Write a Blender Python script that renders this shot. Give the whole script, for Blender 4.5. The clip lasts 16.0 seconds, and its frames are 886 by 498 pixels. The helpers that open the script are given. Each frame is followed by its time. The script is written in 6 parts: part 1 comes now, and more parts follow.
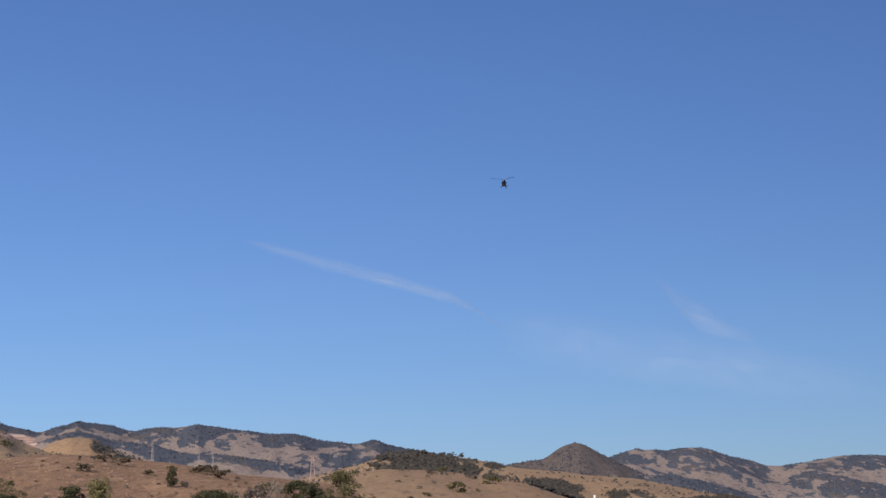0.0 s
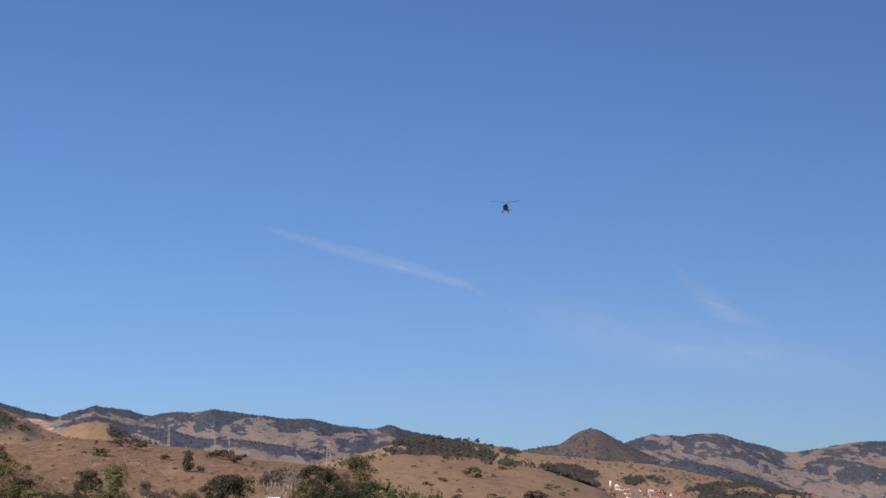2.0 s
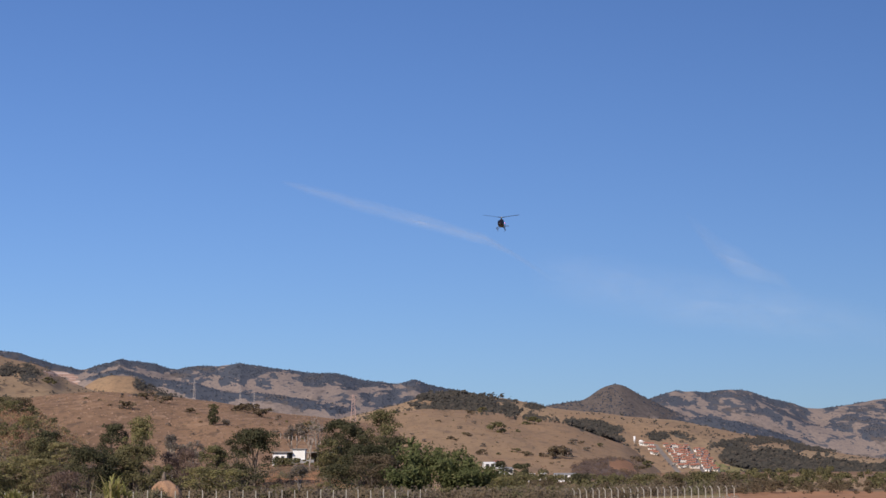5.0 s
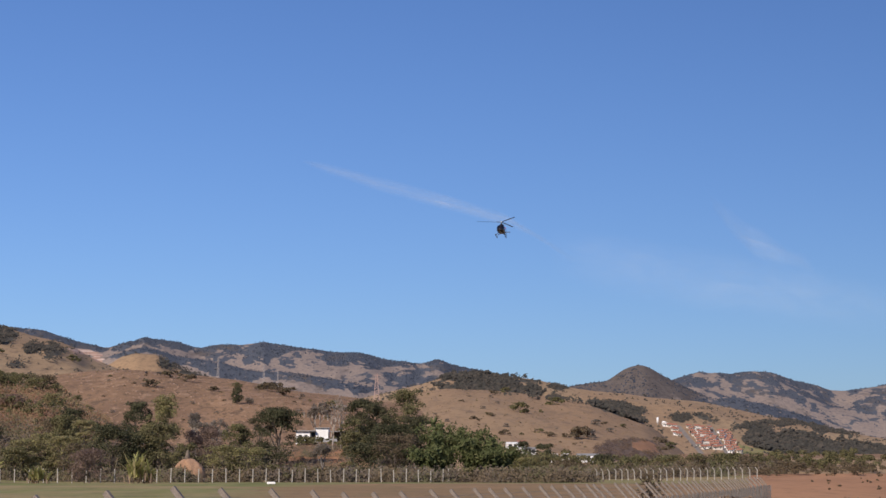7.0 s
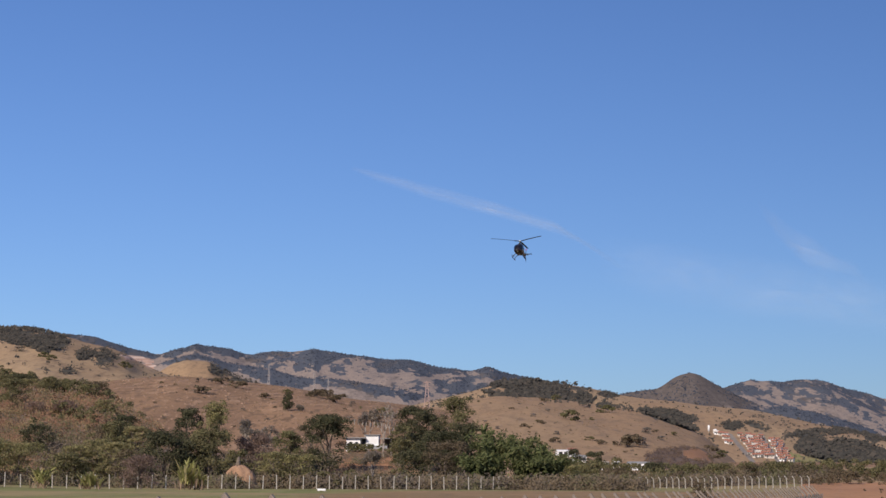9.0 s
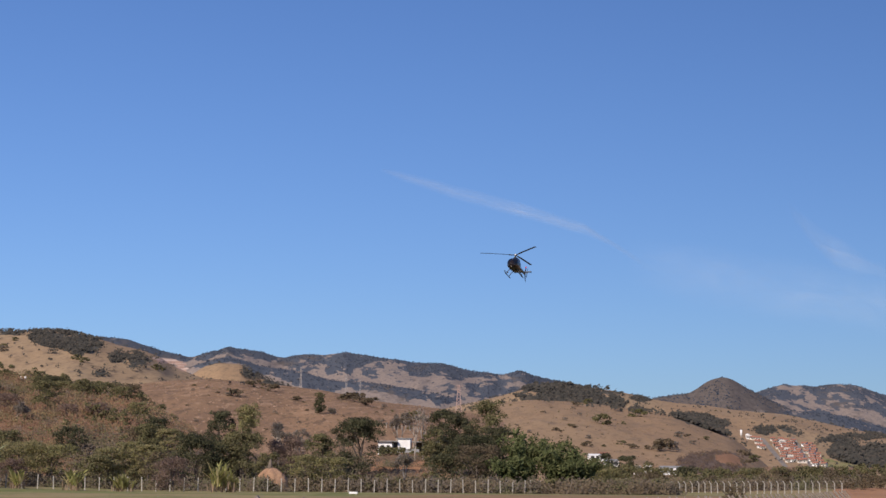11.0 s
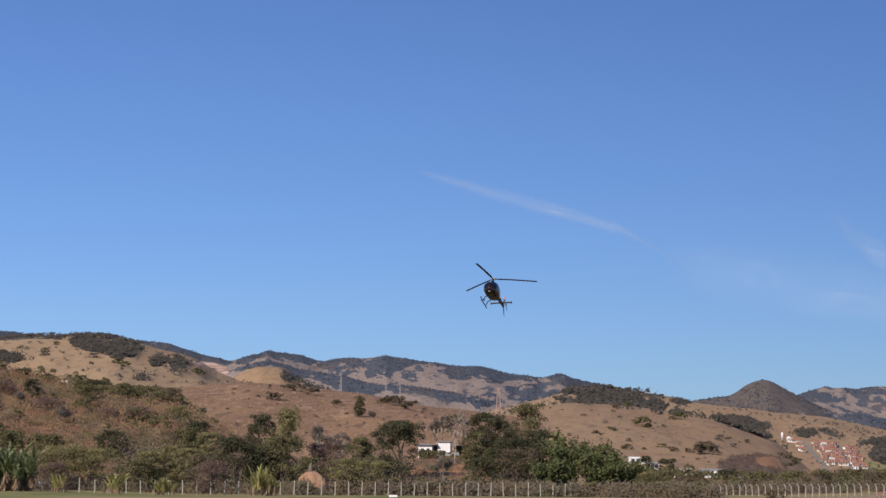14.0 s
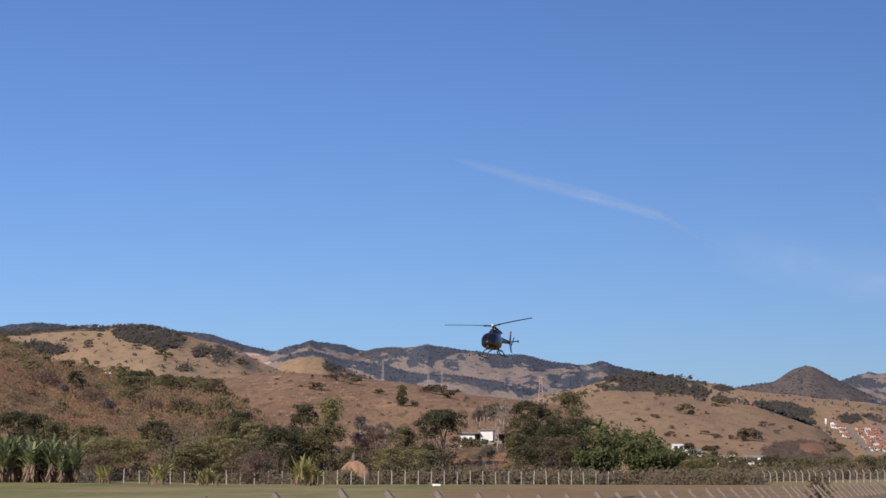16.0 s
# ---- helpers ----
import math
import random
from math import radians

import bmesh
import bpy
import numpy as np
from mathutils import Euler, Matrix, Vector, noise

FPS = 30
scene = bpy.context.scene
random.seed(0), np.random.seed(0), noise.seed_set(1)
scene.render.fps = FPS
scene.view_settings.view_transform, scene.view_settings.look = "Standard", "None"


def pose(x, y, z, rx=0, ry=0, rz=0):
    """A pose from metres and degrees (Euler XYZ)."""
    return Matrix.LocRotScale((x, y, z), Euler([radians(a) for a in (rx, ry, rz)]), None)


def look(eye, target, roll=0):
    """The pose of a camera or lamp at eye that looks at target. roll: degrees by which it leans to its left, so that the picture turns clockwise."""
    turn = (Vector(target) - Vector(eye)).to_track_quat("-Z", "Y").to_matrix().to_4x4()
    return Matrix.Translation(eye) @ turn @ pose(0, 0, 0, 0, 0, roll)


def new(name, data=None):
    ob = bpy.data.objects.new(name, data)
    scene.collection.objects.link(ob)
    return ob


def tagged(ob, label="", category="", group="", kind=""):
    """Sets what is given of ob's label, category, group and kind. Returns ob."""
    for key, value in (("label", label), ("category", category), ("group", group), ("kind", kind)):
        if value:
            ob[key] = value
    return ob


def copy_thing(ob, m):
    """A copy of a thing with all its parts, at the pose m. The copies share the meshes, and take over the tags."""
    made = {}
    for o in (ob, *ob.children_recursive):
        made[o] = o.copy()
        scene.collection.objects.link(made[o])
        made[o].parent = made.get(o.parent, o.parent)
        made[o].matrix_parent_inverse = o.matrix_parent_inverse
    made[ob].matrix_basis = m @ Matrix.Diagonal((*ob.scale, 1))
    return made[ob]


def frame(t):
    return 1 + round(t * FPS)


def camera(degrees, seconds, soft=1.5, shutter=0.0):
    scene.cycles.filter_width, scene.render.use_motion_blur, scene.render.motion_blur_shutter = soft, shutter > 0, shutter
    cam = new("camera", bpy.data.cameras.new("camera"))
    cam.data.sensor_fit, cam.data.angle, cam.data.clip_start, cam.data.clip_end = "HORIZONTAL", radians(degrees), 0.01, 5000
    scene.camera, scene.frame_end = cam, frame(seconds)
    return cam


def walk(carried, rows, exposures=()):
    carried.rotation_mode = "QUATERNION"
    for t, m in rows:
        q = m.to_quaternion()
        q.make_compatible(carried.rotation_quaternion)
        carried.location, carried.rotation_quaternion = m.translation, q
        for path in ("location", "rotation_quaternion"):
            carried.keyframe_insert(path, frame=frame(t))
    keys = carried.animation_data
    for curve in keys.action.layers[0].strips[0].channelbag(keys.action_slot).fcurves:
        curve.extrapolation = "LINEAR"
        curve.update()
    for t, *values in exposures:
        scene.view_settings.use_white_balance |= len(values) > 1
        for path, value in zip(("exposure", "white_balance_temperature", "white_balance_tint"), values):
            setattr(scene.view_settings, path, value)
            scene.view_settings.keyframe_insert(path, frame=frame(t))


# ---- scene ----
# A helicopter comes in over an airfield before dry hills; the camera stands on a low bank and turns after it.
EYE = 2.8
cam = camera(25.6, 16.0, soft=1.5)
TURNS = [  # seconds, heading, tilt and lean in degrees
    (0.0, -1.954, 8.897, 0.861), (0.5, -1.978, 8.900, 0.774), (1.0, -1.944, 8.866, 0.599),
    (1.5, -1.749, 8.690, 0.606), (2.0, -1.470, 8.478, 0.706), (2.5, -1.210, 8.263, 0.442),
    (3.0, -1.085, 8.069, 0.450), (3.5, -1.008, 7.920, 0.355), (4.0, -0.926, 7.727, 0.377),
    (6.5, -0.232, 6.584, 0.108), (7.0, 0.000, 6.579, 0.000), (7.5, 0.328, 6.754, -0.075),
    (8.0, 0.716, 6.901, -0.228), (8.5, 1.158, 6.877, -0.282), (9.0, 1.492, 6.790, -0.220),
    (11.5, 2.688, 6.946, -0.443), (12.0, 2.972, 7.042, -0.381), (12.5, 3.271, 7.167, -0.339),
    (13.0, 3.435, 7.144, -0.221), (13.5, 3.529, 7.060, -0.361), (14.0, 3.605, 6.972, -0.387),
    (14.5, 3.816, 6.837, -0.309), (15.0, 4.118, 6.636, -0.217), (15.5, 4.356, 6.637, -0.158),
    (16.0, 4.812, 6.641, 0.004)]
walk(cam, [(t, pose(0, 0, EYE, 0, 0, turn) @ pose(0, 0, 0, 90 + tilt) @ pose(0, 0, 0, 0, 0, -lean)) for t, turn, tilt, lean in TURNS],
     [(0.0, -0.06), (4.0, -0.05), (7.0, 0.0), (16.0, 0.0)])

# ---- sky and sun ----
SUN_FROM = Vector((-0.42, -0.74, 0.52)).normalized()
world = bpy.data.worlds.new("sky")
scene.world = world
world.use_nodes = True
wn = world.node_tree
sky = wn.nodes.new("ShaderNodeTexSky")
sky.sky_type, sky.sun_disc = "NISHITA", False
sky.sun_elevation = math.asin(SUN_FROM.z)
sky.sun_rotation = -math.atan2(SUN_FROM.x, SUN_FROM.y)
sky.altitude, sky.air_density, sky.dust_density, sky.ozone_density = 700, 1.0, 0.6, 1.7
deep = wn.nodes.new("ShaderNodeMix")  # the clear, deep blue of a dry winter sky
deep.data_type, deep.blend_type = "RGBA", "MULTIPLY"
deep.inputs[0].default_value, deep.inputs[7].default_value = 1.0, (0.427, 0.567, 0.878, 1)
wn.links.new(sky.outputs[0], deep.inputs[6])
wn.links.new(deep.outputs[2], wn.nodes["Background"].inputs[0])
wn.nodes["Background"].inputs[1].default_value = 0.108
sun = new("sun", bpy.data.lights.new("sun", "SUN"))
sun.data.energy, sun.data.angle, sun.data.color = 4.9, radians(0.53), (1.0, 0.9, 0.812)
sun.matrix_world = look(SUN_FROM * 100, (0, 0, 0))


# ---- materials ----
class Mat:
    """A node material with short ways to add nodes."""

    def __init__(self, name, rough=0.8, metal=0.0):
        self.m = bpy.data.materials.new(name)
        self.m.use_nodes = True
        self.t = self.m.node_tree
        self.b = self.t.nodes["Principled BSDF"]
        self.b.inputs["Roughness"].default_value = rough
        self.b.inputs["Metallic"].default_value = metal

    def add(self, kind, **values):
        n = self.t.nodes.new("ShaderNode" + kind)
        for key, value in values.items():
            n.inputs[key].default_value = value
        return n

    def link(self, a, b):
        self.t.links.new(a, b)

    def place(self):
        return self.add("NewGeometry").outputs["Position"]

    def local(self):
        return self.add("TexCoord").outputs["Object"]

    def noise(self, scale, detail=4.0, rough=0.55, vector=None):
        n = self.add("TexNoise", Scale=scale, Detail=detail, Roughness=rough)
        self.link(vector or self.place(), n.inputs["Vector"])
        return n.outputs["Fac"]

    def ramp(self, fac, low, high):
        n = self.add("MapRange")
        n.interpolation_type = "SMOOTHSTEP"
        n.inputs[1].default_value, n.inputs[2].default_value = low, high
        self.link(fac, n.inputs[0])
        return n.outputs[0]

    def mix(self, fac, a, b):
        n = self.add("Mix")
        n.data_type = "RGBA"
        for value, socket in ((fac, n.inputs[0]), (a, n.inputs[6]), (b, n.inputs[7])):
            if isinstance(value, (int, float)):
                socket.default_value = value
            elif isinstance(value, tuple):
                socket.default_value = (*value, 1)
            else:
                self.link(value, socket)
        return n.outputs[2]

    def math(self, op, a, b):
        n = self.add("Math")
        n.operation = op
        for value, socket in ((a, n.inputs[0]), (b, n.inputs[1])):
            if isinstance(value, (int, float)):
                socket.default_value = value
            else:
                self.link(value, socket)
        return n.outputs[0]

    def attr(self, name):
        n = self.add("Attribute")
        n.attribute_name = name
        return n.outputs["Fac"]

    def colour(self, c):
        if isinstance(c, tuple):
            self.b.inputs["Base Color"].default_value = (*c, 1)
        else:
            self.link(c, self.b.inputs["Base Color"])
        return self

    def bump(self, height, strength=0.4, distance=0.05):
        n = self.add("Bump", Strength=strength, Distance=distance)
        self.link(height, n.inputs["Height"])
        self.link(n.outputs[0], self.b.inputs["Normal"])
        return self


def plain(name, a, b, scale, rough=0.7, metal=0.0, bump=0.2, depth=0.01):
    """Two tones mixed by coarse and fine grain."""
    m = Mat(name, rough, metal)
    v = m.local()
    coarse, fine = m.noise(scale, 4, 0.6, v), m.noise(scale * 9, 3, 0.6, v)
    m.colour(m.mix(m.ramp(m.math("ADD", m.math("MULTIPLY", coarse, 0.6), m.math("MULTIPLY", fine, 0.4)), 0.35, 0.65), a, b))
    if bump:
        m.bump(fine, bump, depth)
    return m.m


def leafy(name, dark, light, odd, share=0.12, through_light=0.2):
    """Foliage: each leaf clump has its own tone, some of an odd colour."""
    m = Mat(name, 0.75)
    isle = m.add("NewGeometry").outputs["Random Per Island"]
    tone = m.mix(m.math("MULTIPLY", isle, 0.7), tuple(0.75 * c for c in dark), light)
    # broad light and dark patches paint more shade contrast into the crowns
    drift = m.ramp(m.noise(0.5, 3), 0.42, 0.62)
    own = m.add("ObjectInfo").outputs["Random"]
    tone = m.mix(m.math("MULTIPLY", drift, 0.6), tone, tuple(1.12 * c for c in light))
    tone = m.mix(m.math("MULTIPLY", own, 0.34), tone, tuple(0.55 * c + 0.45 * d for c, d in zip(odd, dark)))
    pick = m.math("GREATER_THAN", m.math("FRACT", m.math("MULTIPLY", isle, 37.7), 0.0), 1 - share)
    pick = m.math("MULTIPLY", pick, 0.7)
    m.colour(m.mix(pick, tone, odd))
    m.b.inputs["Specular IOR Level"].default_value = 0.25
    lit = m.add("BsdfTranslucent")
    m.link(m.mix(pick, tone, odd), lit.inputs["Color"])
    blend = m.add("MixShader", Fac=through_light)
    m.link(m.b.outputs[0], blend.inputs[1])
    m.link(lit.outputs[0], blend.inputs[2])
    m.link(blend.outputs[0], m.t.nodes["Material Output"].inputs["Surface"])
    return m.m


def patchy(name, *tones, scale=0.055, through_light=0.28):
    """Brush whose kind changes from patch to patch over the ground."""
    m = Mat(name, 0.85)
    m.b.inputs["Specular IOR Level"].default_value = 0.15
    isle = m.add("NewGeometry").outputs["Random Per Island"]
    tone = tones[0]
    for k, other in enumerate(tones[1:]):
        spread = m.math("ADD", m.noise(scale * (1 + 0.6 * k), 4, 0.6), m.math("MULTIPLY", m.math("SUBTRACT", m.math("FRACT", m.math("MULTIPLY", isle, 7.3 + 11 * k), 0.0), 0.5), 0.22))
        tone = m.mix(m.ramp(spread, 0.5, 0.6), tone, other)
    tone = m.mix(m.math("MULTIPLY", isle, 0.25), tone, (0.07, 0.055, 0.042))
    m.colour(tone)
    lit = m.add("BsdfTranslucent")
    m.link(tone, lit.inputs["Color"])
    blend = m.add("MixShader", Fac=through_light)
    m.link(m.b.outputs[0], blend.inputs[1])
    m.link(lit.outputs[0], blend.inputs[2])
    m.link(blend.outputs[0], m.t.nodes["Material Output"].inputs["Surface"])
    return m.m


def make_ground_material():
    m = Mat("dry_ground", 0.95)
    m.b.inputs["Specular IOR Level"].default_value = 0.1
    lie = m.add("VectorMath")  # noise drawn out in depth so patches look even from the camera
    lie.operation = "MULTIPLY"
    m.link(m.place(), lie.inputs[0])
    lie.inputs[1].default_value = (1.0, 0.22, 1.6)
    lie = lie.outputs[0]
    broad, mid, fine, grain = m.noise(0.006, 5, 0.55, lie), m.noise(0.03, 5, 0.6, lie), m.noise(0.16, 4, 0.65, lie), m.noise(0.8, 4, 0.7)
    dry = m.mix(m.ramp(broad, 0.35, 0.65), (0.388, 0.271, 0.159), (0.33, 0.214, 0.125))
    dry = m.mix(m.ramp(fine, 0.45, 0.75), dry, (0.215, 0.148, 0.095))
    # beyond the near hills the dry tone is greyed: haze put into the colour
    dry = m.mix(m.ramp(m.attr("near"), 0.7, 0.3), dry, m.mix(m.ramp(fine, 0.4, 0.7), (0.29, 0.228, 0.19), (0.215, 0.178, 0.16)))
    red = m.mix(m.ramp(mid, 0.35, 0.7), (0.3, 0.18, 0.105), (0.215, 0.128, 0.078))
    red = m.mix(m.ramp(fine, 0.52, 0.66), red, (0.38, 0.24, 0.15))
    red = m.mix(m.ramp(m.noise(0.3, 4, 0.7, lie), 0.5, 0.64), red, (0.15, 0.095, 0.062))
    tone = m.mix(m.attr("red"), dry, red)
    turf = m.mix(m.ramp(fine, 0.3, 0.7), (0.165, 0.178, 0.062), (0.25, 0.235, 0.1))
    lane = m.add("VectorMath")
    lane.operation = "MULTIPLY"
    m.link(m.place(), lane.inputs[0])
    lane.inputs[1].default_value = (0.025, 0.045, 1.0)
    turf = m.mix(m.ramp(m.noise(1.0, 4, 0.6, lane.outputs[0]), 0.42, 0.62), turf, (0.31, 0.238, 0.122))
    tone = m.mix(m.ramp(m.math("ADD", m.attr("turf"), m.math("MULTIPLY", m.math("SUBTRACT", mid, 0.5), 0.8)), 0.3, 0.7), tone, turf)
    field = m.mix(m.ramp(m.noise(1.0, 4, 0.65, lane.outputs[0]), 0.4, 0.6), (0.325, 0.205, 0.115), (0.255, 0.17, 0.092))
    field = m.mix(m.math("MULTIPLY", m.ramp(fine, 0.45, 0.7), 0.5), field, (0.22, 0.165, 0.085))
    tone = m.mix(m.ramp(m.math("ADD", m.attr("field"), m.math("MULTIPLY", m.math("SUBTRACT", m.noise(1.0, 3, 0.6, lane.outputs[0]), 0.5), 1.0)), 0.35, 0.65), tone, field)
    soil = m.mix(m.ramp(mid, 0.35, 0.7), (0.43, 0.23, 0.125), (0.3, 0.16, 0.09))
    tone = m.mix(m.ramp(m.math("ADD", m.attr("soil"), m.math("MULTIPLY", m.math("SUBTRACT", fine, 0.5), 0.7)), 0.4, 0.6), tone, soil)
    terrace = m.add("VectorMath")  # benches cut one above the other
    terrace.operation = "MULTIPLY"
    m.link(m.place(), terrace.inputs[0])
    terrace.inputs[1].default_value = (0.004, 0.004, 0.22)
    bench = m.mix(m.ramp(m.noise(1.0, 2, 0.5, terrace.outputs[0]), 0.42, 0.58), (0.43, 0.27, 0.2), (0.6, 0.46, 0.38))
    tone = m.mix(m.ramp(m.attr("cut"), 0.3, 0.7), tone, bench)
    # far woods get a bluish base colour that imitates haze
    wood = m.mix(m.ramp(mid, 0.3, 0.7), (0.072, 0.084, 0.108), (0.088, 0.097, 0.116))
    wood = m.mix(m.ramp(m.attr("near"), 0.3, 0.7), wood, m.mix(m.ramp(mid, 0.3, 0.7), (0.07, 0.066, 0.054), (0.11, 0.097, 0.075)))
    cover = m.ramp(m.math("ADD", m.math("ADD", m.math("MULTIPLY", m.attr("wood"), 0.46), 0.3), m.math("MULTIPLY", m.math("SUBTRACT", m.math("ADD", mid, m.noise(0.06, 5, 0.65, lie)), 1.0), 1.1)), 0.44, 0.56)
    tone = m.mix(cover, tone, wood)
    thicket = m.mix(m.ramp(fine, 0.3, 0.7), (0.125, 0.088, 0.07), (0.175, 0.125, 0.098))
    # the far thicket is greyed for haze as well
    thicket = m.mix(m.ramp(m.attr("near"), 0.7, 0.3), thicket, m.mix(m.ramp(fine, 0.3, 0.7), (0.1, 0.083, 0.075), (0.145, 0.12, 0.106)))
    tone = m.mix(m.ramp(m.math("ADD", m.math("MULTIPLY", m.attr("thicket"), 0.8), m.math("MULTIPLY", m.math("SUBTRACT", m.math("ADD", mid, m.noise(0.09, 4, 0.6, lie)), 1.0), 0.9)), 0.3, 0.7), tone, thicket)
    rust = m.mix(m.ramp(mid, 0.35, 0.65), (0.25, 0.135, 0.078), (0.3, 0.2, 0.1))
    rust = m.mix(m.ramp(fine, 0.4, 0.7), rust, (0.18, 0.108, 0.066))
    tone = m.mix(m.attr("rust"), tone, rust)
    road = m.mix(m.ramp(fine, 0.3, 0.7), (0.22, 0.19, 0.17), (0.28, 0.24, 0.205))
    tone = m.mix(m.ramp(m.attr("road"), 0.4, 0.6), tone, road)
    tone = m.mix(m.math("MULTIPLY", m.ramp(m.noise(0.45, 3, 0.7, lie), 0.45, 0.75), 0.3), tone, (0.12, 0.085, 0.055))
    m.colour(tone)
    return m.bump(m.math("ADD", fine, m.math("MULTIPLY", grain, 0.4)), 0.6, 0.8).m


GROUND = make_ground_material()
BARK = plain("bark", (0.16, 0.12, 0.09), (0.08, 0.062, 0.05), 3.0, 0.9, bump=0.6, depth=0.03)
PALE_BARK = plain("pale_bark", (0.36, 0.31, 0.26), (0.24, 0.2, 0.165), 2.0, 0.9, bump=0.4, depth=0.02)
DARK_LEAF = leafy("dark_leaf", (0.047, 0.053, 0.026), (0.094, 0.094, 0.047), (0.14, 0.115, 0.064), 0.14, 0.35)
MID_LEAF = leafy("mid_leaf", (0.098, 0.096, 0.042), (0.18, 0.162, 0.073), (0.2, 0.155, 0.082), 0.16, 0.3)
OLIVE_LEAF = leafy("olive_leaf", (0.172, 0.164, 0.07), (0.32, 0.285, 0.122), (0.31, 0.23, 0.13), 0.2, 0.42)
BAMBOO_LEAF = leafy("bamboo_leaf", (0.068, 0.085, 0.03), (0.13, 0.145, 0.054), (0.2, 0.19, 0.08), 0.12, 0.3)
BROWN_LEAF = leafy("brown_leaf", (0.11, 0.08, 0.052), (0.18, 0.132, 0.083), (0.145, 0.12, 0.064), 0.2, 0.3)
GREY_LEAF = leafy("grey_leaf", (0.23, 0.19, 0.158), (0.34, 0.285, 0.235), (0.2, 0.17, 0.1), 0.2, 0.5)
STRAW_LEAF = leafy("straw_leaf", (0.25, 0.25, 0.085), (0.46, 0.43, 0.16), (0.46, 0.36, 0.2), 0.25, 0.4)
BANANA_LEAF = leafy("banana_leaf", (0.09, 0.12, 0.042), (0.24, 0.28, 0.12), (0.4, 0.38, 0.22), 0.14, 0.35)
MAUVE_LEAF = leafy("mauve_leaf", (0.21, 0.142, 0.114), (0.31, 0.21, 0.168), (0.24, 0.18, 0.12), 0.2, 0.5)
DEAD_LEAF = leafy("dead_leaf", (0.22, 0.155, 0.105), (0.36, 0.26, 0.175), (0.26, 0.17, 0.1), 0.15, 0.3)
# leaves of the far ranges, with the blue of haze painted in
HAZED_LEAF = leafy("hazed_leaf", (0.09, 0.107, 0.145), (0.101, 0.118, 0.155), (0.115, 0.116, 0.128), 0.08, 0.5)
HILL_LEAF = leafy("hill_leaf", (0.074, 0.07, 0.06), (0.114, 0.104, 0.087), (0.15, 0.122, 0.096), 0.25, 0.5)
SLOPE_BRUSH = patchy("slope_brush_leaf", (0.295, 0.16, 0.103), (0.232, 0.186, 0.15), (0.345, 0.248, 0.132), (0.162, 0.14, 0.071))
THICKET = patchy("thicket_brush", (0.172, 0.134, 0.102), (0.2, 0.166, 0.14), (0.155, 0.146, 0.076), (0.2, 0.15, 0.096), scale=0.06)
CONCRETE = plain("concrete", (0.44, 0.4, 0.34), (0.26, 0.235, 0.2), 2.5, 0.9, bump=0.4)
OLD_CONCRETE = plain("weathered_concrete", (0.27, 0.22, 0.175), (0.13, 0.105, 0.085), 5.0, 0.95, bump=0.5)
WIRE = plain("galvanised_wire", (0.2, 0.19, 0.18), (0.15, 0.14, 0.13), 4.0, 0.6, 0.2, 0)
WHITE_WALL = plain("white_wall", (0.82, 0.8, 0.77), (0.7, 0.67, 0.63), 0.8, 0.85, bump=0.1)
CREAM_WALL = plain("cream_wall", (0.62, 0.55, 0.47), (0.5, 0.43, 0.36), 0.8, 0.85, bump=0.1)
CLAY_ROOF = plain("clay_roof", (0.36, 0.155, 0.095), (0.24, 0.1, 0.068), 1.2, 0.85, bump=0.4, depth=0.05)
GREY_ROOF = plain("fibre_cement_roof", (0.3, 0.29, 0.28), (0.2, 0.195, 0.19), 1.0, 0.85)
# near-black colour stands in for the shade inside doorways, windows and the intake
SHADE_FILL = plain("painted_shade_fill", (0.02, 0.02, 0.02), (0.03, 0.028, 0.026), 2.0, 0.6, bump=0)
ROCK = plain("rock", (0.34, 0.22, 0.15), (0.22, 0.145, 0.1), 1.0, 0.9, bump=0.6, depth=0.1)
STEEL = plain("lattice_steel", (0.4, 0.36, 0.34), (0.3, 0.26, 0.24), 2.0, 0.6, 0.3, 0)
RED_STEEL = plain("red_lattice_steel", (0.5, 0.34, 0.28), (0.36, 0.24, 0.2), 2.0, 0.6, 0.1, 0)
THATCH = plain("thatch", (0.2, 0.15, 0.11), (0.12, 0.095, 0.075), 3.0, 0.95, bump=0.6, depth=0.05)
MOUND_SOIL = plain("mound_soil", (0.4, 0.235, 0.14), (0.24, 0.14, 0.085), 0.6, 0.95, bump=0.7, depth=0.1)
BODY_PAINT = plain("dark_body_paint", (0.014, 0.011, 0.014), (0.022, 0.017, 0.02), 2.0, 0.3, 0.0, 0)
BODY_PAINT.node_tree.nodes["Principled BSDF"].inputs["Coat Weight"].default_value = 0.25
BODY_PAINT.node_tree.nodes["Principled BSDF"].inputs["Coat Roughness"].default_value = 0.1
BELLY_PAINT = plain("belly_paint", (0.016, 0.013, 0.013), (0.022, 0.018, 0.017), 2.0, 0.3, 0.0, 0)
for paint in (BODY_PAINT, BELLY_PAINT):
    paint.node_tree.nodes["Principled BSDF"].inputs["Specular IOR Level"].default_value = 0.12
CABIN_GLASS = plain("tinted_glass", (0.006, 0.006, 0.008), (0.009, 0.009, 0.011), 1.0, 0.09, 0.0, 0)
CABIN_GLASS.node_tree.nodes["Principled BSDF"].inputs["Specular IOR Level"].default_value = 0.9
BLADE = plain("rotor_blade_skin", (0.012, 0.012, 0.014), (0.02, 0.019, 0.021), 2.0, 0.5, 0.0, 0)
METAL = plain("dull_metal", (0.018, 0.018, 0.02), (0.011, 0.011, 0.013), 4.0, 0.5, 0.0, 0)
